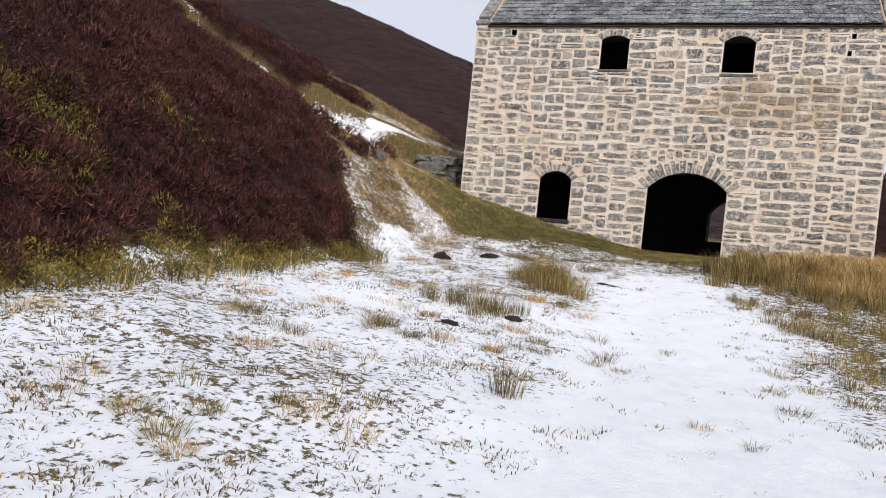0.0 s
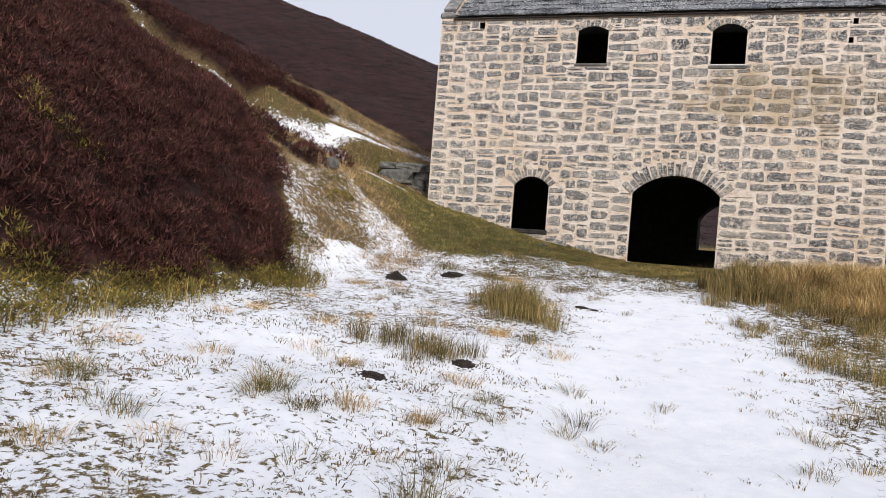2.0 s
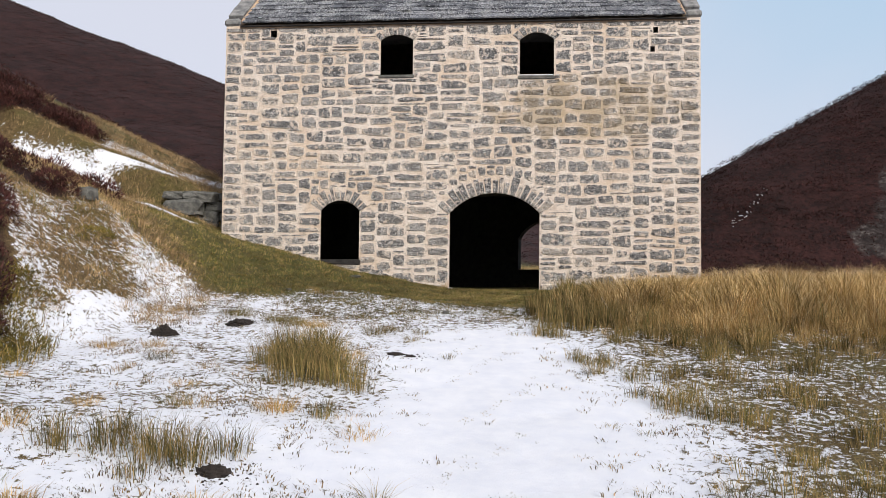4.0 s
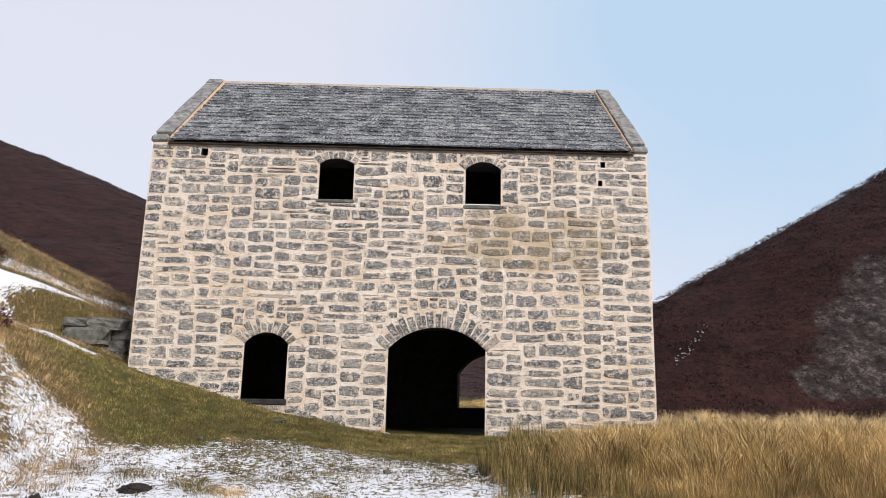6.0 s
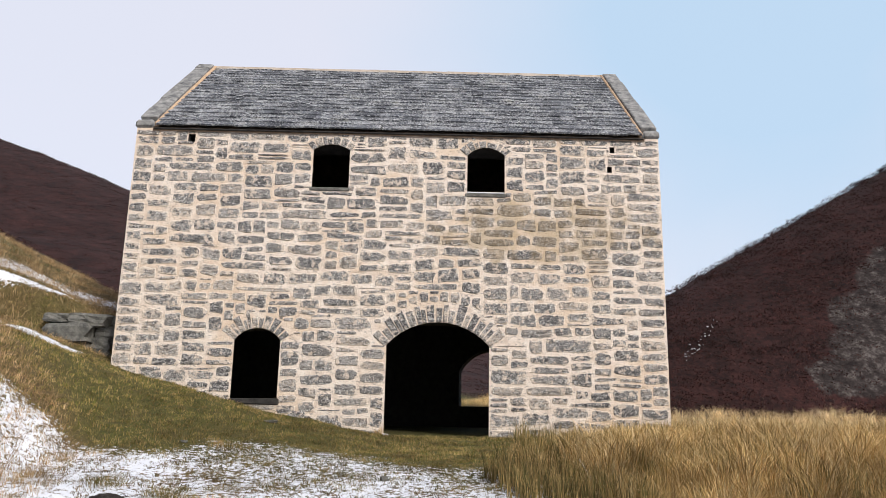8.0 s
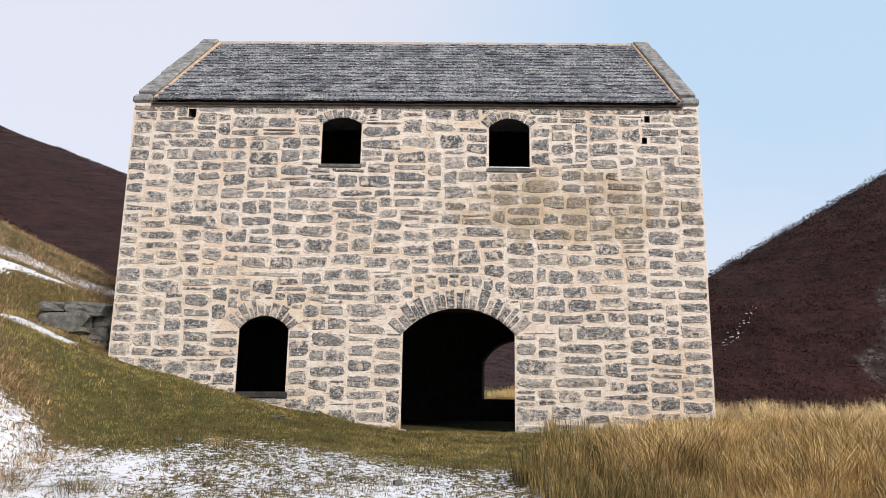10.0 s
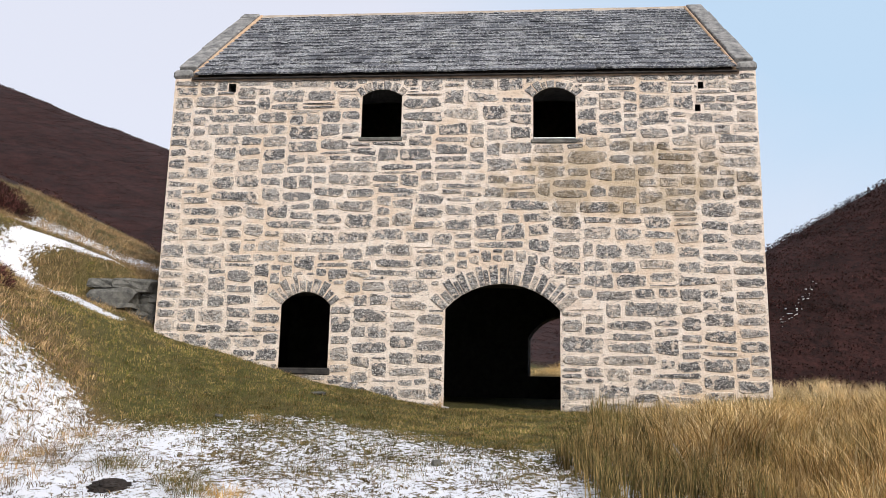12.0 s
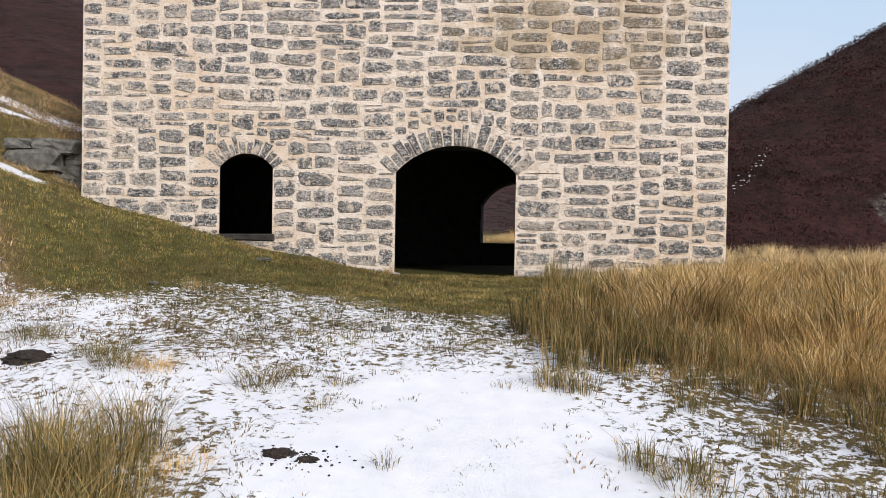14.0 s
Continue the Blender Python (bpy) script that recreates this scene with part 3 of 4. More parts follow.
def stone_shape(seed):
    """An uneven rubble face, blunt or wedge-shaped, with a chipped rim: 14 points round, 42 triangles."""
    r = np.random.default_rng(seed)
    n, p = 14, r.uniform(3.0, 7.5)
    slope, taper, point = r.normal(0, 0.07), r.normal(0, 0.22), max(0.0, r.normal(-0.05, 0.3))
    pts = []
    for i in range(n):
        a = 2 * math.pi * (i + r.uniform(-0.25, 0.25)) / n
        c, s = math.cos(a), math.sin(a)
        x, z = 0.5 * math.copysign(abs(c) ** (2 / p), c), 0.5 * math.copysign(abs(s) ** (2 / p), s)
        q = 1 + r.normal(0, 0.05)
        z = z * (1 + taper * x) * (1 - point * max(0.0, 2 * x) ** 2) * q * (1 - abs(r.normal(0, 0.06)))
        pts.append((max(-0.51, min(0.51, x * q)), max(-0.52, min(0.52, z + slope * x))))
    v = [(x, 0.6, z) for x, z in pts]
    v += [(x * 0.90 + r.normal(0, 0.012), -r.uniform(0.45, 1.0), z * 0.80 + r.normal(0, 0.025)) for x, z in pts]
    v.append((r.uniform(-0.2, 0.2), -r.uniform(0.8, 1.6), r.uniform(-0.15, 0.15)))
    f = []
    for i in range(n):
        j = (i + 1) % n
        f += [(i, j, j + n), (i, j + n, i + n), (i + n, j + n, 2 * n)]
    return np.array(v), np.array(f)


RIM = np.array([1.0] * 14 + [0.62] * 14 + [0.0], np.float32)
SHAPES = [stone_shape(s) for s in range(40, 112)]


def shape_mesh(name, shape, mat):
    me = bpy.data.meshes.new(name)
    me.from_pydata([tuple(p) for p in shape[0]], [], [tuple(int(i) for i in t) for t in shape[1]])
    me.materials.append(mat)
    return me


STONE_MESHES = [shape_mesh("stone", s, STONE) for s in SHAPES]
for me in STONE_MESHES:
    me.attributes.new("rim", "FLOAT", "POINT").data.foreach_set("value", RIM)


def arch_ring(o, depth):
    """Mid, inner radius, centre height and half angle of an arch."""
    xl, xr, zb, zs, zc = o
    half, up = (xr - xl) / 2, zc - zs
    r = (half * half + up * up) / (2 * up)
    return (xl + xr) / 2, r, zc - r, math.asin(half / r)


def taken(u, openings, vents):
    """Stretches of height that openings, their arch stones and vents take up above one place of the wall."""
    out = [(c - 0.005, d + 0.005) for a, b, c, d in vents if a - 0.01 < u < b + 0.01]
    for o, depth in openings:
        mid, r, cz, a = arch_ring(o, depth)
        du = abs(u - mid)
        if du < (r + depth) * math.sin(a) + 0.02:
            high = cz + math.sqrt((r + depth) ** 2 - min(du, r + depth) ** 2)
            low = o[2] - 0.08 if o[0] - 0.012 < u < o[1] + 0.012 else cz + du / math.tan(a) - 0.02
            out.append((low, max(high, low + 0.05)))
    return sorted(out)


def courses(u0, u1, z0, z1, r, openings=(), vents=()):
    """Rubble brought roughly to courses: each stone is laid in the lowest gap. (u, z, width, height) of every stone."""
    cell = 0.02
    n = int((u1 - u0) / cell)
    cell = (u1 - u0) / n
    spans = [taken(u0 + (i + 0.5) * cell, openings, vents) for i in range(n)]
    top, made = np.full(n, z0), []
    while True:
        i = int(np.argmin(top))
        z = float(top[i])
        if z > z1 - 0.04:
            return made
        block_here = [b for a, b in spans[i] if a - 0.03 <= z < b]
        if block_here:
            top[i] = max(block_here)
            continue
        def free(k):
            return -0.001 < top[k] - z < 0.05 and not any(a - 0.03 <= z < b for a, b in spans[k])
        lo = hi = i
        while lo > 0 and free(lo - 1):
            lo -= 1
        while hi < n - 1 and free(hi + 1):
            hi += 1
        wide = (hi - lo + 1) * cell
        beside = [float(top[k]) for k in (lo - 1, hi + 1) if 0 <= k < n and top[k] - z < 0.6]
        h = r.choice([0.11, 0.18, 0.22, 0.25, 0.27, 0.29, 0.32]) * r.uniform(0.9, 1.1)
        w = min(1.0, 0.22 + r.gamma(2.2, 0.16)) * (1.0 if h > 0.14 else 1.25)
        if lo == 0 or hi == n - 1:
            h, w = max(h, 0.19), r.uniform(0.34, 0.62)
        if wide < 0.22:
            w, h = wide, min(h, 1.05 * wide, max(0.06, min(beside) - z)) if beside else min(h, wide)
        elif wide - w < 0.25:
            w = wide if wide < 0.85 else wide / 2
        for b in beside:
            if abs(z + h - b) < 0.06:
                h = b - z
        c = max(1, int(round(w / cell)))
        first = lo if (r.uniform() < 0.5 and hi < n - 1) or lo == 0 else hi - c + 1
        last = min(hi, first + c - 1)
        first = max(lo, first)
        limit = min([z1] + [a for k in range(first, last + 1) for a, b in spans[k] if a > z])
        if z + h > limit - 0.07:
            h = limit - z if limit - z < 0.34 else (limit - z) / 2
        w = (last - first + 1) * cell
        sag = float(np.mean(top[first:last + 1])) - z
        gap, gz = r.uniform(0.008, 0.04), r.uniform(0.006, 0.036)
        if w > 0.06 and h > 0.045:
            made.append((u0 + (first + last + 1) * cell / 2, z + sag * 0.7 + (h - sag * 0.7) / 2, w - gap, h - sag * 0.7 - gz))
        top[first:last + 1] = z + max(h, 0.02)


def wobble(u, z):
    """Courses that rise and fall, but stay true at the eaves and round the openings."""
    calm = min(1.0, max(0.0, (EAVE - 0.2 - z) / 0.8))
    for o in (WIN_A, WIN_B, DOOR, ARCH):
        d = max(o[0] - 0.2 - u, u - o[1] - 0.2, o[2] - 0.2 - z, z - o[4] - 0.55, 0.0)
        calm *= min(1.0, d / 0.6)
    return calm * (0.055 * math.sin(0.85 * u + 0.9 * z) + 0.035 * math.sin(2.3 * u - 1.4 * z + 1.0))


def lay(stones, place_at, turn, parent, near, r, name="stone"):
    """Lay stones: the near ones as objects, the rest joined into one mesh."""
    vs, fs, k, single = [], [], 0, 0
    rot = Matrix.Rotation(turn, 4, "Z")
    for i, (u, z, w, h) in enumerate(stones):
        t, proud = int(r.integers(0, len(SHAPES))), r.uniform(0.008, 0.028)
        lean = r.normal(0, 0.03)
        z = z + wobble(u, z)
        flip = -1 if r.uniform() < 0.5 else 1
        m = Matrix.Translation(place_at(u, z)) @ rot @ Matrix.Rotation(lean, 4, "Y") @ Matrix.Rotation(0 if flip > 0 else math.pi, 4, "Y") @ Matrix.Diagonal((w, proud, h, 1))
        if near(u, z) and single < 300:
            single += 1
            ob = new(name, STONE_MESHES[t])
            ob.parent = parent
            ob.matrix_basis = m
        else:
            tv, tf = SHAPES[t]
            mm = np.array(m)
            vs.append(tv @ mm[:3, :3].T + mm[:3, 3])
            fs.append(tf + k)
            k += len(tv)
    if vs:
        ob = bulk("stonework", np.concatenate(vs), np.concatenate(fs), STONE)
        ob.data.attributes.new("rim", "FLOAT", "POINT").data.foreach_set("value", np.tile(RIM, len(vs)))
        ob.parent = parent
        tagged(ob, kind="stuff")


def voussoirs(o, depth, n, parent, r):
    """Arch stones set on edge round an opening, each a wedge of its own."""
    mid, rad, cz, a = arch_ring(o, depth)
    a_out = a + 0.04
    cuts = np.cumsum(np.concatenate([[0.0], r.uniform(0.55, 1.45, n)]))
    cuts = -a_out + 2 * a_out * cuts / cuts[-1]
    for i in range(n):
        b0, b1 = cuts[i], cuts[i + 1]
        g = 0.10 * (b1 - b0) * r.uniform(0.7, 1.5)
        d = depth * r.uniform(0.62, 1.08)
        proud = r.uniform(0.012, 0.03)
        bm = bmesh.new()
        ring = []
        for t, q in ((b0 + g, rad + 0.006), (b1 - g, rad + 0.006), (b1 - g, rad + d), (b0 + g, rad + d)):
            ring.append((mid + q * math.sin(t), cz + q * math.cos(t)))
        cx, cc = sum(p[0] for p in ring) / 4, sum(p[1] for p in ring) / 4
        lower = [bm.verts.new((x, WY0 + 0.01, z)) for x, z in ring]
        mids = [bm.verts.new((x, WY0 - proud * 0.6, z)) for x, z in ring]
        upper = [bm.verts.new((cx + (x - cx) * 0.82, WY0 - proud, cc + (z - cc) * 0.92)) for x, z in ring]
        for k in range(4):
            j = (k + 1) % 4
            bm.faces.new((lower[k], lower[j], mids[j], mids[k]))
            bm.faces.new((mids[k], mids[j], upper[j], upper[k]))
        bm.faces.new(upper)
        part("arch_stone", bm, STONE, parent)


# ---- roof ----
SLOPE = math.atan2(RIDGE_Z - EAVE, RIDGE_Y - WY0)
RUN = math.hypot(RIDGE_Z - EAVE, RIDGE_Y - WY0)
SX0, SX1 = WX0 + 0.40, WX1 - 0.36          # slated stretch between the copings


def roof_deck(sign):
    bm = bmesh.new()
    ye = WY0 - 0.04 if sign > 0 else WY1 + 0.04
    ze = EAVE + 0.01 - 0.035
    low, high = (ye, ze), (RIDGE_Y, RIDGE_Z - 0.03)
    pts = [(SX0 - 0.05, *low), (SX1 + 0.05, *low), (SX1 + 0.05, *high), (SX0 - 0.05, *high)]
    a = [bm.verts.new(p) for p in pts]
    b = [bm.verts.new((x, y, z - 0.07)) for x, y, z in pts]
    bm.faces.new(a)
    bm.faces.new(b[::-1])
    for i in range(4):
        j = (i + 1) % 4
        bm.faces.new((a[i], a[j], b[j], b[i]))
    return bm


roof = belong(new("roof"), "dark grey slate roof with stone copings and ridge stones")
part("roof_deck", roof_deck(1), TIMBER, roof)
part("roof_deck", roof_deck(-1), TIMBER, roof)


def coping(x0, x1, label):
    """Raised gable coping of long stones, mitred at the ridge."""
    r = random.Random(int(x0 * 100))
    for sign, yedge in ((1, WY0), (-1, WY1)):
        n, s = 7, 0.30
        while s < RUN - 0.05:
            l = min(r.uniform(0.55, 0.85), RUN + 0.02 - s)
            if RUN + 0.02 - s - l < 0.25:
                l = RUN + 0.02 - s
            bm = block(x0 + r.uniform(-0.012, 0.012), x1 + r.uniform(-0.012, 0.012), s + 0.004, s + l - 0.004, -0.10, 0.13 + r.uniform(-0.012, 0.012), 0.006, 0.018, r.random())
            m = Matrix.Translation((0, yedge, EAVE)) @ Matrix.Diagonal((1, sign, 1, 1)) @ Matrix.Rotation(SLOPE if sign > 0 else math.atan2(RIDGE_Z - EAVE, WY1 - RIDGE_Y), 4, "X")
            bmesh.ops.transform(bm, matrix=m, verts=bm.verts)
            part("coping_stone", bm, COPING, roof, label)
            s += l
        y0, y1 = (yedge - 0.05, yedge + 0.36) if sign > 0 else (yedge - 0.36, yedge + 0.05)
        part("skewputt", block(x0 - 0.012, x1, y0, y1, EAVE - 0.02, EAVE + 0.17, 0.012, 0.05, 3), COPING, roof, "rounded kneeler stone at the eaves")


coping(WX0 - 0.03, WX0 + 0.36, "grey lichened coping stone")
coping(WX1 - 0.33, WX1 + 0.03, "grey lichened coping stone")
for x0, x1 in ((WX0 + 0.36, WX0 + 0.45), (WX1 - 0.40, WX1 - 0.33)):
    bm = block(x0, x1, 0.0, RUN, -0.03, 0.09, 0.008, 0.02, 5)
    bmesh.ops.transform(bm, matrix=Matrix.Translation((0, WY0 + 0.02, EAVE + 0.03)) @ Matrix.Rotation(SLOPE, 4, "X"), verts=bm.verts)
    part("mortar_fillet", bm, FILLET, roof, "orange-brown mortar fillet along the slates")
x = SX0
rr = random.Random(8)
while x < SX1 - 0.1:
    l = min(rr.uniform(0.7, 1.1), SX1 - x)
    bm = bmesh.new()
    prof = [(-0.16, -0.14), (-0.13, -0.07), (-0.03, 0.05), (0.03, 0.05), (0.13, -0.07), (0.16, -0.14), (0.0, -0.02)]
    ends = [[bm.verts.new((xx, RIDGE_Y + py, RIDGE_Z + 0.03 + pz + rr.uniform(-0.006, 0.006))) for py, pz in prof] for xx in (x + 0.004, x + l - 0.004)]
    for i in range(7):
        j = (i + 1) % 7
        bm.faces.new((ends[0][i], ends[0][j], ends[1][j], ends[1][i]))
    bm.faces.new(ends[0])
    bm.faces.new(ends[1][::-1])
    part("ridge_stone", bm, RIDGE, roof, "pale brown ridge stone")
    x += l
# added strip, coloured dark for the shadow line below the slates
eaves_strip = part("eaves_board", block(SX0 - 0.02, SX1 + 0.02, WY0 - 0.075, WY0 - 0.003, EAVE - 0.055, EAVE - 0.03, 0.003, 0.008, 2), DARKSTONE, roof, "dark strip standing for the shade line under the eaves")

# sills, threshold and footing
for o, mat, text in ((WIN_A, FLATSTONE, "grey stone window sill"), (WIN_B, SNOW, "window sill under a thin line of snow")):
    sill = part("window_sill", block(o[0] - 0.04, o[1] + 0.03, WY0 - 0.026, WY0 + 0.30, o[2] - 0.075, o[2] - 0.004, 0.008, 0.014, 4), FLATSTONE, wall_front, "grey stone window sill")
    if mat is SNOW:
        part("snow_line", block(o[0] + 0.0, o[1] - 0.01, WY0 - 0.04, WY0 + 0.28, o[2] - 0.002, o[2] + 0.022, 0.006, 0.008, 6), SNOW, wall_front, "thin line of snow")
part("threshold", block(DOOR[0] - 0.02, DOOR[1] + 0.05, WY0 - 0.05, WY0 + 0.5, DOOR[2] - 0.10, DOOR[2] + 0.012, 0.012, 0.02, 7), DARKSTONE, wall_front, "dark worn stone threshold")
rf = random.Random(12)
u = -3.55
while u < -1.75:
    l = rf.uniform(0.28, 0.5)
    zt = 1.92 - 0.24 * (u + 3.55) + rf.uniform(-0.03, 0.03)
    part("footing_stone", block(u, u + l - 0.03, WY0 - rf.uniform(0.03, 0.07), WY0 + 0.05, zt - 0.35, zt - 0.10 - rf.uniform(0, 0.08), 0.025, 0.03, int(u * 50)), STONE, wall_front, "rough projecting footing stone")
    u += l

# ---- plants, stuff ----
rng = np.random.default_rng(5)


def spread_over(n, x0, x1, y0, y1):
    return rng.uniform(x0, x1, n), rng.uniform(y0, y1, n)


# heather on the near bank
hx, hy = spread_over(7200, -19.5, -5.7, 0.8, 25.3)
keep = (cover(hx, hy)[2] > 0.5) & outside_house(hx, hy)
scatter("heather", rng, [bush(rng, 270, 0.33, 0.46, 0.0080) for _ in range(6)], hx[keep], hy[keep], (0.55, 1.5), HEATHER, "dense dark red-brown heather on the bank", "heather", 0.05)
# yellow-green growth along the foot of the heather
fx, fy = spread_over(2800, -6.9, -5.0, 2, 14.5)
keep = (np.abs(heather_edge(fy) + 0.22 - fx) < 0.22 + 0.35 * rng.uniform(0, 1, len(fx)) ** 2) & (wave(fx, fy, 2.4, 0.9) > -0.55)
scatter("low_shrub", rng, [bush(rng, 46, 0.20, 0.26, 0.009) for _ in range(4)], fx[keep], fy[keep], (0.5, 1.35), YELLOWGREEN, "low yellow-green bilberry and moss below the heather", "shrub", 0.02)
fx, fy = spread_over(130, -6.6, -5.0, 2, 14.5)
keep = np.abs(heather_edge(fy) + 0.45 - fx) < 0.4
scatter("bank_grass", rng, [blades(rng, 12, 0.10, 0.36, 0.8, 0.008, 0.5) for _ in range(4)], fx[keep], fy[keep], (0.5, 1.1), RUSH, "straggling straw-green grass below the heather", "grass")
fx, fy = spread_over(330, -8.4, -6.0, 3.5, 10.5)
keep = wave(fx, fy, 1.6, 2.2) > 0.15
scatter("heath_shrub", rng, [bush(rng, 90, 0.30, 0.50, 0.011) for _ in range(3)], fx[keep], fy[keep], (0.6, 1.1), YELLOWGREEN, "yellow-green bilberry growing among the heather", "shrub")
# heather on the far hills
hy = np.sqrt(rng.uniform(29.0 ** 2, 112.0 ** 2, 9500))
hx = -hy * rng.uniform(0.27, 0.86, 9500)
hx2, hy2 = spread_over(7500, 3, 30, 27.0, 44)
hx3, hy3 = spread_over(900, -3, 9, 40, 62)
hx2, hy2 = np.concatenate([hx2, hx3]), np.concatenate([hy2, hy3])
near_x, near_y = spread_over(900, -27, -18, 16, 29)
hx, hy = np.concatenate([hx, near_x]), np.concatenate([hy, near_y])
hx, hy = np.concatenate([hx, hx2]), np.concatenate([hy, hy2])
keep = (cover(hx, hy)[2] > 0.5) & (cover(hx, hy)[3] < rng.uniform(0.3, 1.25, len(hx))) & (cover(hx, hy)[0] < 0.4)
scatter("hill_heather", rng, [bush(rng, 60, 0.58, 0.22, 0.020) for _ in range(4)], hx[keep], hy[keep], (0.7, 1.5), HILLHEATHER, "dark heather covering the far hillsides", "heather", 0.13)

# tall golden grass beside and behind the building
gx_, gy_ = spread_over(6800, -0.3, 8, 13.4, 23)
gx2, gy2 = spread_over(3600, 4.2, 22, 18, 28)
gx3, gy3 = spread_over(1800, -3, 4.5, 29.2, 40)
gx_, gy_ = np.concatenate([gx_, gx2, gx3]), np.concatenate([gy_, gy2, gy3])
edge = np.interp(gy_, [16, 18, 21], [0.0, 0.3, 0.95]) + 0.3 * wave(gx_, gy_, 1.7, 2.0)
front = gy_ - np.interp(gx_, [0, 1, 1.6, 2.4, 3.6], [16.6, 15.5, 15.0, 14.5, 14.2]) + 0.5 * wave(gx_, gy_, 1.9, 0.2)
keep = ((gx_ > edge) | (gy_ > 29)) & ((gx_ < 4) | (gy_ < 26.3) | (gy_ > 29)) & (rng.uniform(0, 1, len(gx_)) < np.where(gy_ < 22, 0.8, 1.0)) & outside_house(gx_, gy_, 0.05) & (rng.uniform(0, 1, len(gx_)) < sstep(-0.6, 0.9, front))
tallness = np.where(gy_ < 22, 0.8 - 0.3 * sstep(18.5, 21, gy_) * (1 - sstep(2.0, 4.0, gx_)), 1.0) * (1 - 0.45 * sstep(21.0, 23.5, gy_) * sstep(3.6, 4.6, gx_)) * (1 - 0.35 * sstep(20.3, 21.6, gy_) * (gy_ < 23)) * (0.35 + 0.65 * sstep(-0.1, 1.5, gx_ - edge)) * (0.5 + 0.5 * sstep(-0.2, 1.6, front)) * (0.82 + 0.3 * wave(gx_, gy_, 2.7, 1.0) + 0.3 * wave(gx_, gy_, 6.3, 4.0))
dark_side = (rng.uniform(0, 1, len(gx_)) < 0.6 - 0.5 * sstep(16.5, 20.5, gy_ + 0.25 * gx_)) & (gy_ < 24)
pale_side = (gy_ + 0.35 * gx_ > 22.5 + 1.5 * wave(gx_, gy_, 1.1, 0.5)) & (gy_ < 32)
tall_forms = [blades(rng, 26, 0.15, 0.72, 1.0, 0.0075, 0.35) for _ in range(8)]
for mask, mat, text in ((keep & dark_side, RUSSET, "russet and brown dead grass before the stone wall"), (keep & ~dark_side & ~pale_side, GOLD, "tall golden dead moor grass"), (keep & pale_side & ~dark_side, PALEGOLD, "tall pale straw grass beyond the building")):
    scatter("tall_grass", rng, tall_forms, gx_[mask], gy_[mask], (0.65, 1.2), mat, text, "grass", 0.0, tallness[mask])
# green rushes among it, by the wall
qx, qy = spread_over(1000, 0.0, 4.6, 15.4, 21.9)
keep = (qx > np.interp(qy, [16, 18, 21], [0.1, 0.35, 1.0]) + 0.3 * wave(qx, qy, 1.7, 2.0)) & (wave(qx, qy, 1.9, 0.4) > -0.1)
scatter("rushes", rng, [blades(rng, 24, 0.12, 0.46, 0.55, 0.0075, 0.5) for _ in range(5)], qx[keep], qy[keep], (0.6, 1.15), RUSH, "green-brown rushes growing along the stone wall", "grass")

# short grass that pricks through the snow
sx, sy = spread_over(16000, -6.2, 4.5, 1.0, 17.5)
chance = (1 - 0.985 * trail(sx, sy)) * (1 - 0.25 * sstep(0.8, 1.8, sx)) * sstep(-0.6, 1.0, wave(sx, sy, 2.6, 1.5) + 0.9 * wave(sx, sy, 6.1, 0.3))
keep = rng.uniform(0, 1, len(sx)) < chance
scatter("short_grass", rng, [blades(rng, 9, 0.06, 0.026, 3.0, 0.0065, 0.2) for _ in range(8)], sx[keep], sy[keep], (0.5, 1.5), FLECK, "short straw-green grass pricking through thin snow", "grass")
# turf on the green slope and the gully
sx, sy = spread_over(18000, -12, 1.8, 16, 24)
keep = outside_house(sx, sy, 0.0) & (cover(sx, sy)[2] < 0.3) & (rng.uniform(0, 1, len(sx)) > 0.95 * sstep(0.42, 0.6, cover(sx, sy)[0]))
scatter("turf", rng, [blades(rng, 14, 0.08, 0.045, 1.9, 0.0050, 0.35) for _ in range(6)], sx[keep], sy[keep], (0.5, 1.3), TURF, "cropped green and straw turf below the wall", "grass")
# straw mats on the gully's banks
sx, sy = spread_over(8000, -15, -5.0, 13.5, 28.5)
keep = outside_house(sx, sy, 0.1) & (cover(sx, sy)[2] < 0.2) & (cover(sx, sy)[0] < 0.55) & (cover(sx, sy)[1] > 0.6 - 0.4 * sstep(22.5, 23.5, sy))
scatter("straw_grass", rng, [blades(rng, 16, 0.12, 0.12, 1.9, 0.0055, 0.3) for _ in range(5)], sx[keep], sy[keep], (0.5, 1.2), STRAWMAT, "matted straw grass in the gully", "grass")


# ---- things on the ground ----


def grass_tuft(x, y, r, h, n, mat, label, group):
    """A tuft whose blades grow from one root mat below the ground."""
    low = h < 0.19
    n = n * 4 if low else int(n * 2.2)
    tv, tf = blades(rng, n, r, h, 2.2 if low else 0.75, 0.0040 if low else 0.0042, 0.25 if low else 0.45)
    squash = np.repeat(rng.uniform(0.35, 1.0, n) ** 0.8, 5)
    tv[:, 2] *= squash
    out = np.repeat(rng.normal(0, 0.16 * r, (n, 2)), 5, axis=0)
    tv[:, :2] += out
    mat_tris = [(5 * i, 5 * i + 1, 5 * i + 5) for i in range(n - 1)]
    tv[0::5, 2] -= 0.05
    tv[1::5, 2] -= 0.05
    ob = bulk("grass_tuft", tv, np.concatenate([tf, mat_tris]), mat)
    tones = np.repeat(rng.uniform(0, 1, n), 5).astype(np.float32)
    ob.data.attributes.new("tone", "FLOAT", "POINT").data.foreach_set("value", tones)
    ob.location = (x, y, float(height(x, y)))
    return tagged(ob, label, "grass tuft", group)


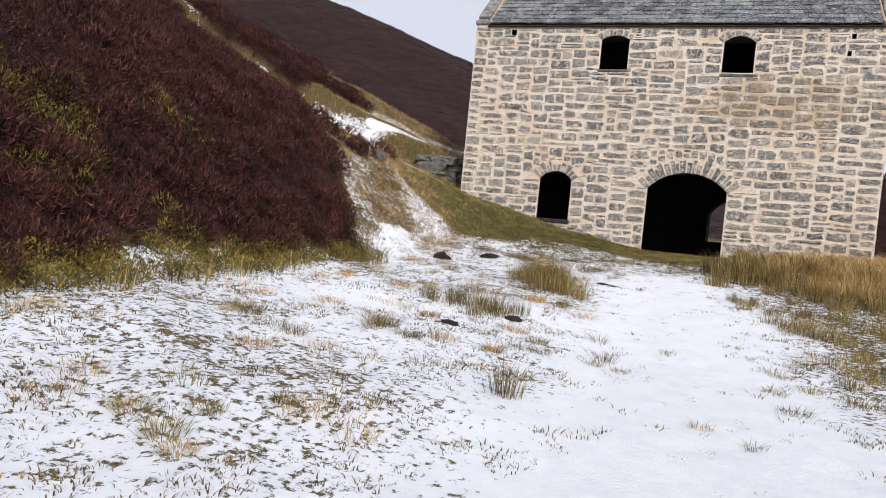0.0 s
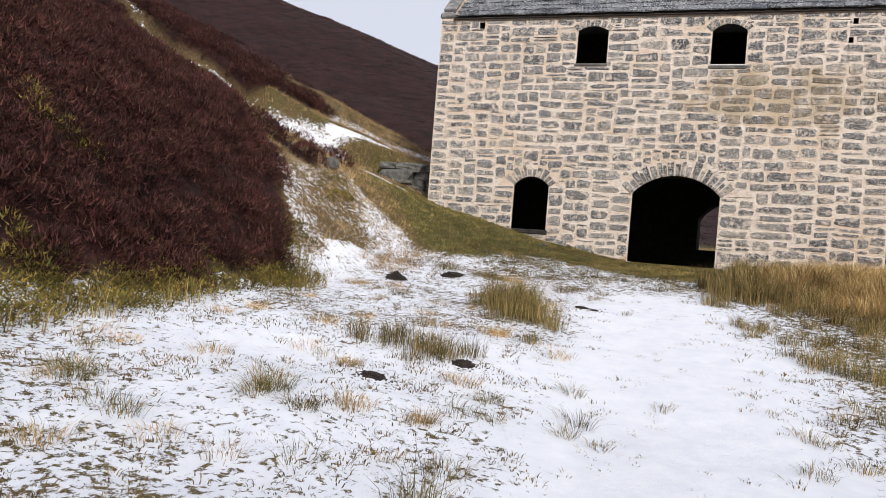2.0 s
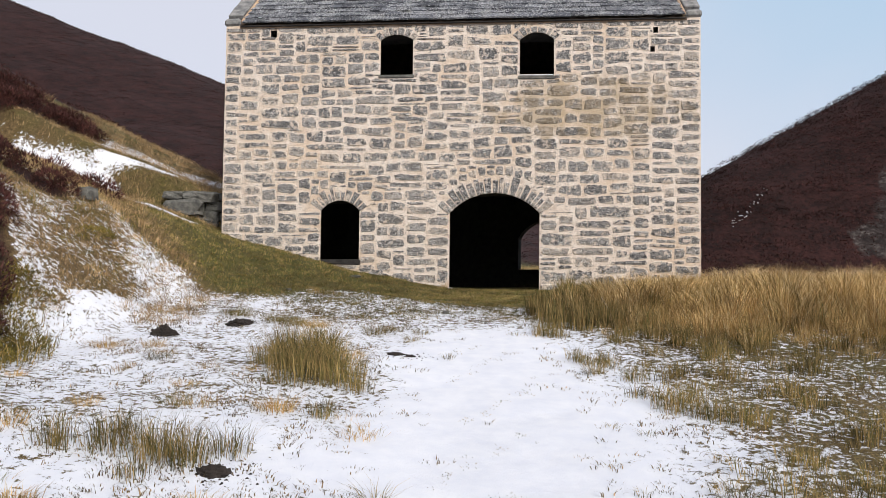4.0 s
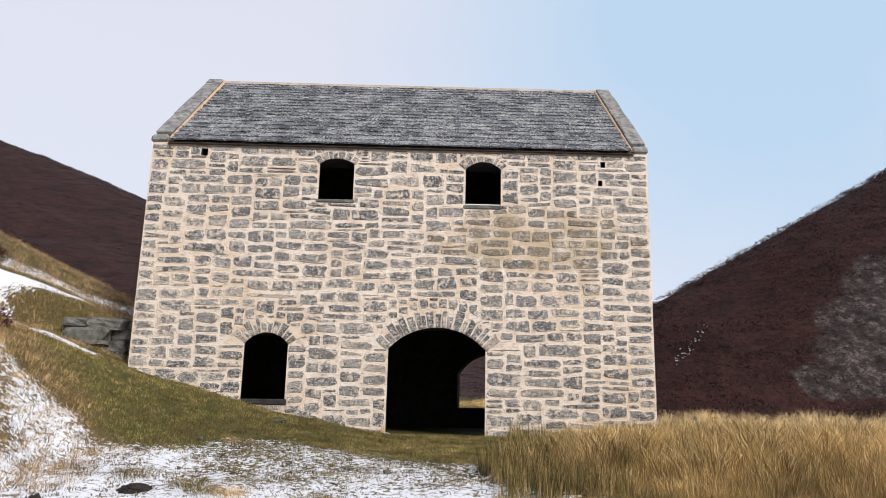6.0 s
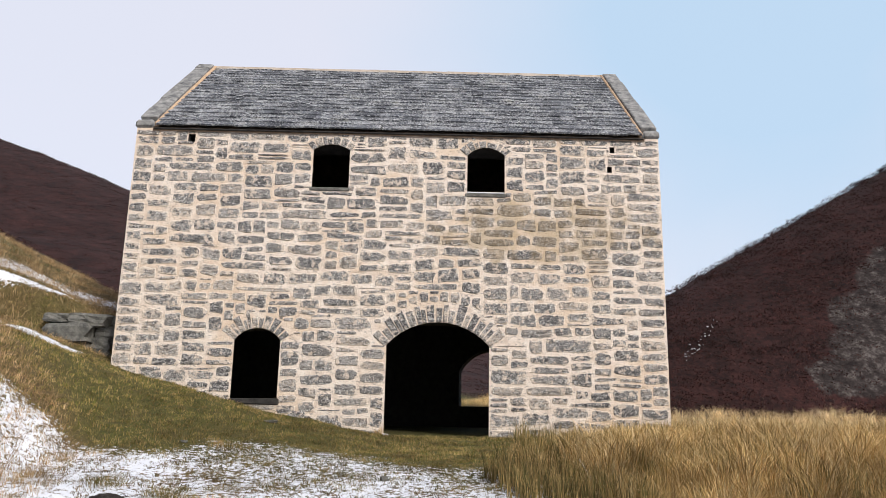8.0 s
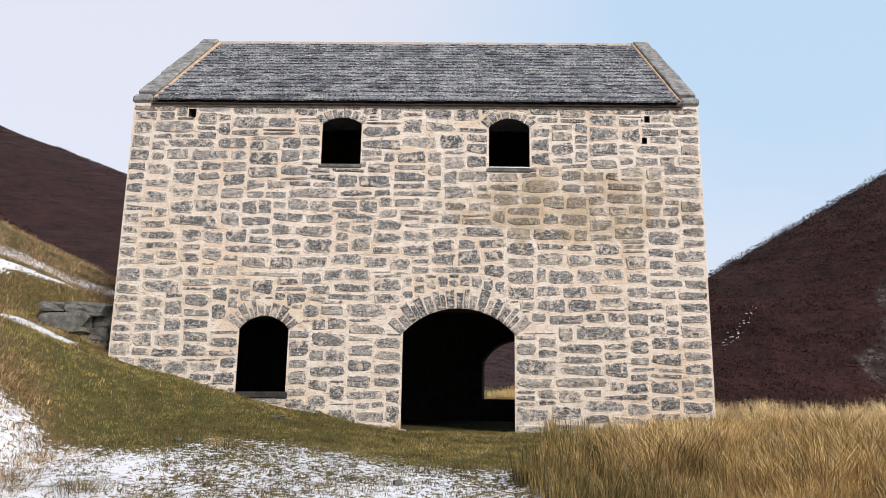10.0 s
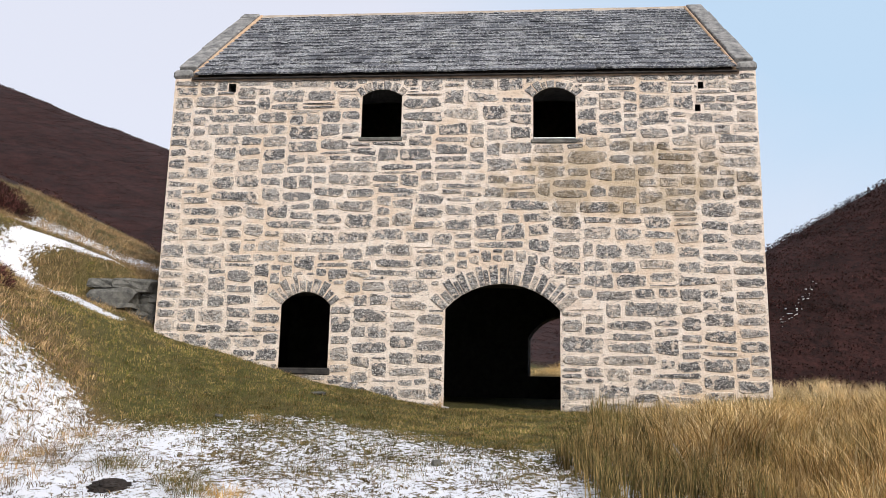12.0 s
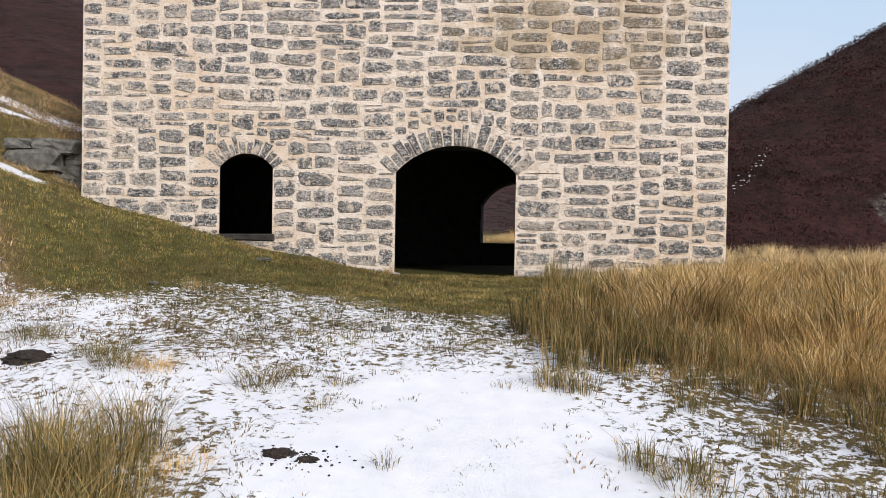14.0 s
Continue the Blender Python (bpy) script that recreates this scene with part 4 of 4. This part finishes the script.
BIG = "tall green and straw rush tuft standing in snow"
for x, y, r, h, n in ((-2.32, 12.45, 0.30, 0.62, 300), (-1.98, 12.40, 0.24, 0.56, 220), (-2.62, 12.75, 0.20, 0.45, 120), (-2.95, 13.1, 0.17, 0.42, 90), (-1.72, 12.15, 0.13, 0.34, 60), (-2.42, 13.6, 0.17, 0.60, 150), (-2.78, 13.4, 0.20, 0.62, 190), (-2.55, 13.05, 0.22, 0.64, 200), (-2.22, 12.9, 0.18, 0.58, 150)):
    grass_tuft(x, y, r, h, n, RUSH, BIG, "rush clump in the snow")
for x, y, r, h, n in ((-3.34, 9.96, 0.13, 0.34, 70), (-2.98, 10.02, 0.17, 0.36, 90), (-2.62, 10.0, 0.22, 0.36, 150), (-2.40, 9.92, 0.17, 0.34, 100), (-2.62, 9.65, 0.10, 0.20, 40), (-3.1, 10.3, 0.14, 0.30, 50), (-2.2, 10.15, 0.14, 0.28, 60)):
    grass_tuft(x, y, r, h, n, RUSH, "thin green rush tuft with straw tips in snow", "rush row in the snow")
grass_tuft(-1.38, 6.55, 0.11, 0.40, 60, RUSH, "tall thin rush tuft standing alone in snow", "lone tufts in the snow")
for x, y, r, h, n in ((-1.06, 9.64, 0.06, 0.17, 14), (-0.96, 8.53, 0.07, 0.13, 18), (-0.93, 8.9, 0.08, 0.16, 20), (-0.71, 8.4, 0.06, 0.08, 12), (-0.3, 9.69, 0.08, 0.08, 14), (0.59, 9.98, 0.05, 0.06, 8), (0.79, 9.47, 0.06, 0.13, 14),
                      (0.90, 9.36, 0.08, 0.09, 18), (0.72, 8.59, 0.10, 0.10, 24), (1.08, 8.92, 0.11, 0.10, 26), (0.07, 6.88, 0.07, 0.09, 14), (0.41, 6.57, 0.06, 0.08, 12), (0.8, 7.81, 0.10, 0.10, 22), (-1.45, 15.08, 0.09, 0.12, 28), (-1.51, 14.54, 0.07, 0.10, 18),
                      (-2.05, 15.0, 0.16, 0.18, 60), (-1.81, 15.19, 0.10, 0.12, 24), (-0.17, 15.01, 0.06, 0.07, 10), (0.6, 11.4, 0.05, 0.06, 8), (0.85, 11.2, 0.05, 0.07, 9), (-0.95, 13.6, 0.06, 0.08, 12)):
    grass_tuft(x, y, r, h, n, RUSH, "small dark grass sprig pricking through clean snow", "sprigs in the trodden snow")
for x, y, r, h, n in ((0.2, 15.06, 0.15, 0.30, 90), (0.40, 14.95, 0.13, 0.28, 70), (0.54, 13.68, 0.13, 0.24, 60), (0.82, 13.59, 0.11, 0.24, 50), (0.68, 13.45, 0.09, 0.18, 30), (1.87, 14.55, 0.16, 0.52, 110), (1.45, 14.0, 0.12, 0.26, 50), (1.34, 15.14, 0.16, 0.25, 70),
                      (1.62, 15.02, 0.16, 0.30, 80), (2.15, 14.24, 0.2, 0.36, 110), (2.10, 13.77, 0.17, 0.32, 90), (0.65, 13.07, 0.10, 0.22, 40), (1.0, 12.84, 0.12, 0.22, 50), (1.25, 11.94, 0.2, 0.30, 130), (1.52, 11.75, 0.17, 0.30, 100), (1.75, 11.62, 0.2, 0.30, 120),
                      (1.42, 12.2, 0.18, 0.26, 80), (1.82, 10.69, 0.16, 0.24, 80), (1.51, 9.34, 0.14, 0.22, 60), (1.17, 10.02, 0.10, 0.14, 30), (1.68, 9.8, 0.15, 0.18, 60), (2.1, 10.2, 0.16, 0.24, 70), (2.5, 11.2, 0.2, 0.3, 100), (2.4, 12.4, 0.2, 0.34, 110),
                      (2.9, 13.2, 0.22, 0.4, 120), (2.0, 13.0, 0.18, 0.3, 80), (2.3, 9.2, 0.16, 0.22, 60), (3.0, 10.3, 0.2, 0.3, 90), (1.9, 8.4, 0.13, 0.16, 50), (2.8, 14.5, 0.2, 0.45, 120), (1.1, 14.6, 0.12, 0.2, 45)):
    grass_tuft(x, y, r, h, n, RUSH, "brown-green grass tuft with snow round its foot", "tufts beside the trodden snow")
for x, y, r, h, n in ((-3.03, 7.8, 0.13, 0.17, 60), (-3.01, 9.07, 0.10, 0.10, 50), (-2.22, 11.29, 0.13, 0.16, 60), (-1.82, 11.24, 0.12, 0.22, 60), (-2.46, 7.89, 0.09, 0.22, 30), (-2.66, 7.6, 0.09, 0.11, 40), (-1.91, 8.04, 0.08, 0.12, 30), (-1.66, 8.94, 0.10, 0.10, 40), (-3.04, 4.37, 0.08, 0.12, 40),
                      (-2.68, 4.23, 0.08, 0.14, 40), (-2.47, 5.08, 0.06, 0.07, 30), (-2.48, 4.11, 0.07, 0.09, 30), (-2.72, 4.65, 0.08, 0.07, 40), (-4.23, 7.21, 0.17, 0.14, 70), (-3.01, 7.59, 0.09, 0.17, 30), (-3.49, 6.84, 0.11, 0.11, 40), (-2.96, 15.2, 0.14, 0.16, 60), (-3.61, 15.67, 0.2, 0.14, 90),
                      (-3.3, 15.3, 0.18, 0.14, 80), (-4.5, 16.2, 0.25, 0.16, 110), (-3.63, 18.3, 0.20, 0.26, 70), (-3.85, 18.45, 0.12, 0.2, 40), (-0.55, 17.7, 0.10, 0.12, 40), (-1.72, 21.85, 0.10, 0.22, 30)):
    grass_tuft(x, y, r, h, n, TURF if rng.uniform() < 0.65 else RUSSET, "low straw-coloured grass tuft in speckled snow", "straw tufts in the snow")


for i in range(60):
    x, y = rng.uniform(-5.2, -1.3), rng.uniform(3.6, 14.5)
    grass_tuft(x, y, rng.uniform(0.07, 0.17), rng.uniform(0.07, 0.15), int(rng.integers(14, 34)), RUSSET if rng.uniform() < 0.6 else TURF, "low straw-coloured grass tuft in speckled snow", "straw tufts in the snow")

# bits of grass laid bare by footprints in the trodden snow
px, py = [], []
for i, (x, y) in enumerate(((0.30, 5.4), (0.02, 6.1), (0.22, 6.9), (-0.12, 7.6), (-0.55, 8.15), (-0.72, 8.45), (-0.42, 9.05), (-0.30, 9.70), (-0.62, 10.3), (-0.25, 10.9), (-0.55, 11.6), (-0.22, 12.2), (-0.75, 12.9), (-0.45, 13.5), (-0.80, 14.1))):
    for dx in (-0.09, 0.10):
        px.append(x + dx + rng.normal(0, 0.035, 7))
        py.append(y + dx * 1.5 + rng.normal(0, 0.085, 7))
scatter("trodden_grass", rng, [blades(rng, 4, 0.03, 0.012, 3.0, 0.006, 0.3) for _ in range(4)], np.concatenate(px), np.concatenate(py), (0.4, 1.2), TURF, "bits of flattened grass in footprints in the snow", "grass")

# rough grass on the right of the trodden snow
rx, ry = spread_over(1200, 0.5, 5.0, 8.0, 17.0)
keep = (rng.uniform(0, 1, len(rx)) < (1 - trail(rx, ry)) * sstep(-0.2, 0.8, wave(rx, ry, 2.2, 3.3) + 0.6 * wave(rx, ry, 5.0, 1.1) + 0.25 * (rx - 1.6) + 0.5 * sstep(13, 16, ry))) & (rx > 0.6 + 0.12 * (15 - ry))
scatter("rough_grass", rng, [blades(rng, 22, 0.09, 0.15, 1.3, 0.0042, 0.4) for _ in range(5)], rx[keep], ry[keep], (0.5, 1.5), RUSH, "rough brown-green grass with snow between", "grass")


def molehill(x, y, r, h, label):
    """A heap of dark clods, crumbled at its edge, as one lumpy mound."""
    bm = bmesh.new()
    bmesh.ops.create_icosphere(bm, subdivisions=4, radius=1.0)
    off = Vector((x * 3, y * 3, 0))
    for v in bm.verts:
        d = v.co.normalized()
        rim = 1.0 + 0.35 * noise.noise(Vector((d.x, d.y, 0)) * 1.7 + off)
        clod = noise.cell(d * 6 + off) * 0.10 + 0.16 * noise.noise(d * 7 + off) + 0.12 * noise.noise(d * 16 + off)
        q = rim * (1.0 + clod)
        v.co = Vector((d.x * r * 0.9 * q, d.y * r * 0.62 * q, d.z * h * (1.15 + 2.0 * clod) - 0.01))
    ob = part("molehill", bm, EARTH)
    ob.location = (x, y, float(height(x, y)))
    return tagged(ob, label, "molehill", "molehills in the snow")


molehill(-4.92, 14.68, 0.20, 0.11, "rounded dark earth molehill in snow")
molehill(-4.14, 15.50, 0.22, 0.07, "low dark earth molehill beside straw grass")
molehill(-2.66, 8.82, 0.13, 0.04, "flattened crumbly dark molehill in snow")
molehill(-2.16, 9.80, 0.13, 0.05, "dark earth molehill at the foot of rushes")
molehill(-1.58, 13.66, 0.11, 0.03, "small molehill dusted with snow")
molehill(-1.40, 13.60, 0.07, 0.025, "small molehill dusted with snow")


def lump(size, seed, cuts=2):
    """A weathered stone: a bevelled, noisy block."""
    r = random.Random(seed)
    bm = bmesh.new()
    bmesh.ops.create_cube(bm, size=1.0)
    bmesh.ops.subdivide_edges(bm, edges=bm.edges[:], cuts=cuts, use_grid_fill=True)
    for v in bm.verts:
        c = v.co.copy()
        rim = sum(1 for q in c if abs(q) > 0.49)
        c *= 1.0 - 0.07 * max(0, rim - 1)
        c += Vector([0.13 * (noise.noise(c * 2.3 + Vector((seed, i * 7, 0)))) for i in range(3)])
        v.co = Vector((c.x * size[0], c.y * size[1], c.z * size[2]))
    return bm


# low retaining wall of flat stones that meets the building's corner
dry_wall = tagged(new("retaining_wall"), "low broken retaining wall of flat lichened stones", "stone wall")
dry_wall.location = (-8.25, 22.80, 2.62)
for i, (x0, x1, z0, z1, back_in) in enumerate(((-9.05, -8.50, 3.56, 3.76, 0.0), (-8.52, -7.66, 3.50, 3.78, 0.02), (-7.68, -7.18, 3.50, 3.73, 0.22), (-8.98, -7.98, 3.13, 3.55, -0.06), (-8.0, -7.55, 3.24, 3.53, 0.24),
                                                (-7.58, -7.17, 3.20, 3.53, 0.34), (-8.10, -7.62, 2.96, 3.27, 0.20), (-7.64, -7.17, 2.90, 3.24, 0.28), (-8.70, -8.06, 2.84, 3.18, 0.08), (-8.1, -7.6, 2.62, 2.99, 0.14), (-7.62, -7.17, 2.6, 2.94, 0.2))):
    ob = part("wall_stone", lump((x1 - x0, 0.62, z1 - z0), 20 + i * 3, cuts=3), FLATSTONE, dry_wall)
    ob.location = ((x0 + x1) / 2 + 8.25, 0.26 + back_in, (z0 + z1) / 2 - 2.62)
    ob.rotation_euler = (0.04 * math.sin(i * 2.1), 0.035 * math.sin(i * 1.3), 0.06 * math.cos(i * 1.7))
for x, y, a, b, c, text in ((-8.05, 17.92, 0.34, 0.28, 0.26, "small grey boulder in the straw bank"), (-3.55, 20.6, 0.22, 0.14, 0.05, "flat stone lying in green turf"), (-1.25, 16.7, 0.12, 0.09, 0.06, "small brown stone in speckled turf"),
                            (-4.4, 18.6, 0.14, 0.1, 0.04, "flat stone lying in green turf")):
    ob = part("boulder", lump((a, b, c), int(x * 13)), FLATSTONE)
    ob.location, ob.rotation_euler = (x, y, float(height(x, y)) + c * 0.3), (0.1, 0.05, x)
    tagged(ob, text, "stone")

# crumbs of earth thrown round the molehills
cx = np.concatenate([a + rng.normal(0, 0.15, 90) for a in (-4.86, -4.14, -2.66, -2.16, -1.5)])
cy = np.concatenate([b + rng.normal(0, 0.10, 90) for b in (14.54, 15.55, 8.82, 9.80, 13.62)])
clod = bmesh.new()
bmesh.ops.create_icosphere(clod, subdivisions=1, radius=0.020)
cv, cf = np.array([tuple(v.co) for v in clod.verts]), np.array([[v.index for v in f.verts] for f in clod.faces])
clod.free()
scatter("earth_crumbs", rng, [(cv * [1, 0.8, 0.7] + rng.normal(0, 0.003, cv.shape), cf) for _ in range(3)], cx, cy, (0.15, 0.75), EARTH, "dark crumbs of earth scattered on snow", "earth")

# old snow lying in flecks on the far heather
t_ = rng.uniform(0, 1, 34)
fxx, fyy = 7.0 + 1.9 * t_ + rng.normal(0, 0.10, 34), 29.4 + 1.8 * t_ + rng.normal(0, 0.08, 34)
fl = bmesh.new()
bmesh.ops.create_icosphere(fl, subdivisions=1, radius=0.14)
cv, cf = np.array([tuple(v.co) for v in fl.verts]), np.array([[v.index for v in f.verts] for f in fl.faces])
fl.free()
scatter("snow_flecks", rng, [(cv * [1.8, 0.9, 0.4] + rng.normal(0, 0.02, cv.shape) + [0, 0, 0.20], cf) for _ in range(3)], fxx, fyy, (0.08, 0.26) , SNOW, "flecks of old snow caught in hillside heather", "snow")

# green shrub on the bank
tv, tf = bush(rng, 900, 0.55, 0.30, 0.010)
shrub = bulk("shrub", tv * [1.0, 0.8, 1.0], tf, YELLOWGREEN)
shrub.location = (-7.30, 16.85, float(height(-7.30, 16.85)) - 0.06)
tagged(shrub, "low green shrub on the straw bank", "shrub")

# a pale broken stalk leaning in the grass
bm = bmesh.new()
pts = [Vector((1.30, 16.35, float(height(1.30, 16.35)) - 0.02)), Vector((1.27, 16.45, 1.16)), Vector((1.23, 16.55, 1.27)), Vector((1.18, 16.65, 1.37))]
rings = []
for i, p in enumerate(pts):
    rad = 0.015 - 0.002 * i
    rings.append([bm.verts.new(p + Vector((rad * math.cos(k * math.pi / 3), 0.3 * rad * math.sin(k * math.pi / 3), rad * math.sin(k * math.pi / 3)))) for k in range(6)])
for a, b in zip(rings, rings[1:]):
    for k in range(6):
        bm.faces.new((a[k], a[(k + 1) % 6], b[(k + 1) % 6], b[k]))
bm.faces.new(rings[0][::-1])
bm.faces.new(rings[-1])
tagged(part("dead_branch", bm, RIDGE, smooth=True), "pale dead branch leaning in the golden grass", "branch")

# ---- stones and slates, the smallest pieces last ----
OPEN = [(ARCH, 0.37), (DOOR, 0.29), (WIN_A, 0.16), (WIN_B, 0.16)]
rs = np.random.default_rng(21)
for o, depth, n in ((ARCH, 0.40, 19), (DOOR, 0.32, 11), (WIN_A, 0.19, 7), (WIN_B, 0.19, 7)):
    voussoirs(o, depth, n, wall_front, rs)
front = courses(WX0 + 0.005, WX1 - 0.005, 1.0, EAVE - 0.06, rs, OPEN, VENTS)
lay(front, lambda u, z: (u, WY0, z), 0.0, wall_front, lambda u, z: 1.2 < z < 4.2 and z > 1.35 + 0.27 * max(0.0, -1.6 - u), rs)
side = courses(WY0 + 0.01, WY1 - 0.01, 1.0, EAVE, rs)
lay(side, lambda u, z: (WX1, u, z), math.pi / 2, wall_right, lambda u, z: False, rs)
lay(side, lambda u, z: (WX0, u, z), -math.pi / 2, wall_left, lambda u, z: False, rs)
rear = courses(WX0 + 0.01, WX1 - 0.01, 1.0, EAVE - 0.05, rs, [(BACK, 0.3)])
lay(rear, lambda u, z: (u, WY1, z), math.pi, wall_back, lambda u, z: False, rs)

SLATES = []
for s in range(8):
    r = np.random.default_rng(90 + s)
    v = [(-0.49, 0, 0), (0.49, 0, 0), (0.49, 1, 0), (-0.49, 1, 0)]
    v = [(x + r.normal(0, 0.012), y + (r.uniform(-0.06, 0.06) if y == 0 else 0), z) for x, y, z in v]
    v += [(x, y, 0.034) for x, y, z in v]
    SLATES.append((np.array(v), np.array([(4, 5, 6), (4, 6, 7), (0, 1, 5), (0, 5, 4), (1, 2, 6), (1, 6, 5), (2, 3, 7), (2, 7, 6), (3, 0, 4), (3, 4, 7)])))
SLATE_MESHES = [shape_mesh("slate", s, SLATE) for s in SLATES]
for sign in (1, -1):
    yedge = WY0 - 0.07 if sign > 0 else WY1 + 0.07
    tilt_roof = math.atan2(RIDGE_Z - EAVE, abs(RIDGE_Y - yedge))
    run = math.hypot(RIDGE_Z - EAVE, RIDGE_Y - yedge)
    frame_m = Matrix.Translation((0, yedge, EAVE - 0.012)) @ Matrix.Diagonal((1, sign, 1, 1)) @ Matrix.Rotation(tilt_roof, 4, "X")
    vs, fs, k, s, row = [], [], 0, 0.0, 0
    while s < run - 0.03:
        step = 0.285 - 0.075 * s / run
        u = SX0 + 0.02 - (0.15 if row % 2 else 0.0)
        while u < SX1 - 0.03:
            w = rs.uniform(0.23, 0.40)
            a, b = max(u, SX0 + 0.01), min(u + w, SX1 - 0.005)
            u += w
            if b - a < 0.05:
                continue
            t = int(rs.integers(0, 8))
            m = frame_m @ Matrix.Translation(((a + b) / 2, s + rs.normal(0, 0.006), 0.034 + rs.uniform(0, 0.014))) @ Matrix.Rotation(-0.095 + rs.normal(0, 0.016), 4, "X") @ Matrix.Diagonal((b - a, min(step * 1.9, run - s), 1, 1))
            if sign > 0 and row < 7:
                ob = new("slate", SLATE_MESHES[t])
                ob.parent = roof
                ob.matrix_basis = m
            else:
                mm = np.array(m)
                vs.append(SLATES[t][0] @ mm[:3, :3].T + mm[:3, 3])
                fs.append(SLATES[t][1] + k)
                k += 8
        s += step
        row += 1
    ob = bulk("slating", np.concatenate(vs), np.concatenate(fs), SLATE)
    ob.parent = roof
    tagged(ob, kind="stuff")

# dusting of snow along the slates' lower edges
vs, fs, k = [], [], 0
tilt_roof = math.atan2(RIDGE_Z - EAVE, RIDGE_Y - WY0 + 0.07)
frame_m = Matrix.Translation((0, WY0 - 0.07, EAVE - 0.012)) @ Matrix.Rotation(tilt_roof, 4, "X")
run, s, row = math.hypot(RIDGE_Z - EAVE, RIDGE_Y - WY0 + 0.07), 0.0, 0
unit = np.array([(-0.5, 0, 0), (0.5, 0, 0), (0.4, 1, 0), (-0.4, 1, 0), (-0.35, 0.25, 1), (0.38, 0.25, 1), (0.3, 0.8, 0.9), (-0.28, 0.8, 0.9)])
unit_f = np.array([(4, 5, 6, 7), (0, 1, 5, 4), (1, 2, 6, 5), (2, 3, 7, 6), (3, 0, 4, 7)])
while s < run - 0.2:
    step = 0.285 - 0.075 * s / run
    for _ in range(46):
        u = rs.uniform(SX0 + 0.1, SX1 - 0.1)
        if rs.uniform() < 0.35 + 0.45 * math.sin(u * 1.3 + row * 0.7):
            continue
        m = np.array(frame_m @ Matrix.Translation((u, s + step - rs.uniform(0.0, 0.05), 0.072)) @ Matrix.Diagonal((rs.uniform(0.02, 0.11), rs.uniform(0.010, 0.030), rs.uniform(0.004, 0.009), 1)))
        vs.append(unit @ m[:3, :3].T + m[:3, 3])
        fs.append(unit_f + k)
        k += 8
    s += step
    row += 1
dust = bulk("snow_dusting", np.concatenate(vs), np.concatenate(fs), ROOFSNOW)
dust.parent = roof
tagged(dust, "thin broken snow along the slate edges", kind="stuff")
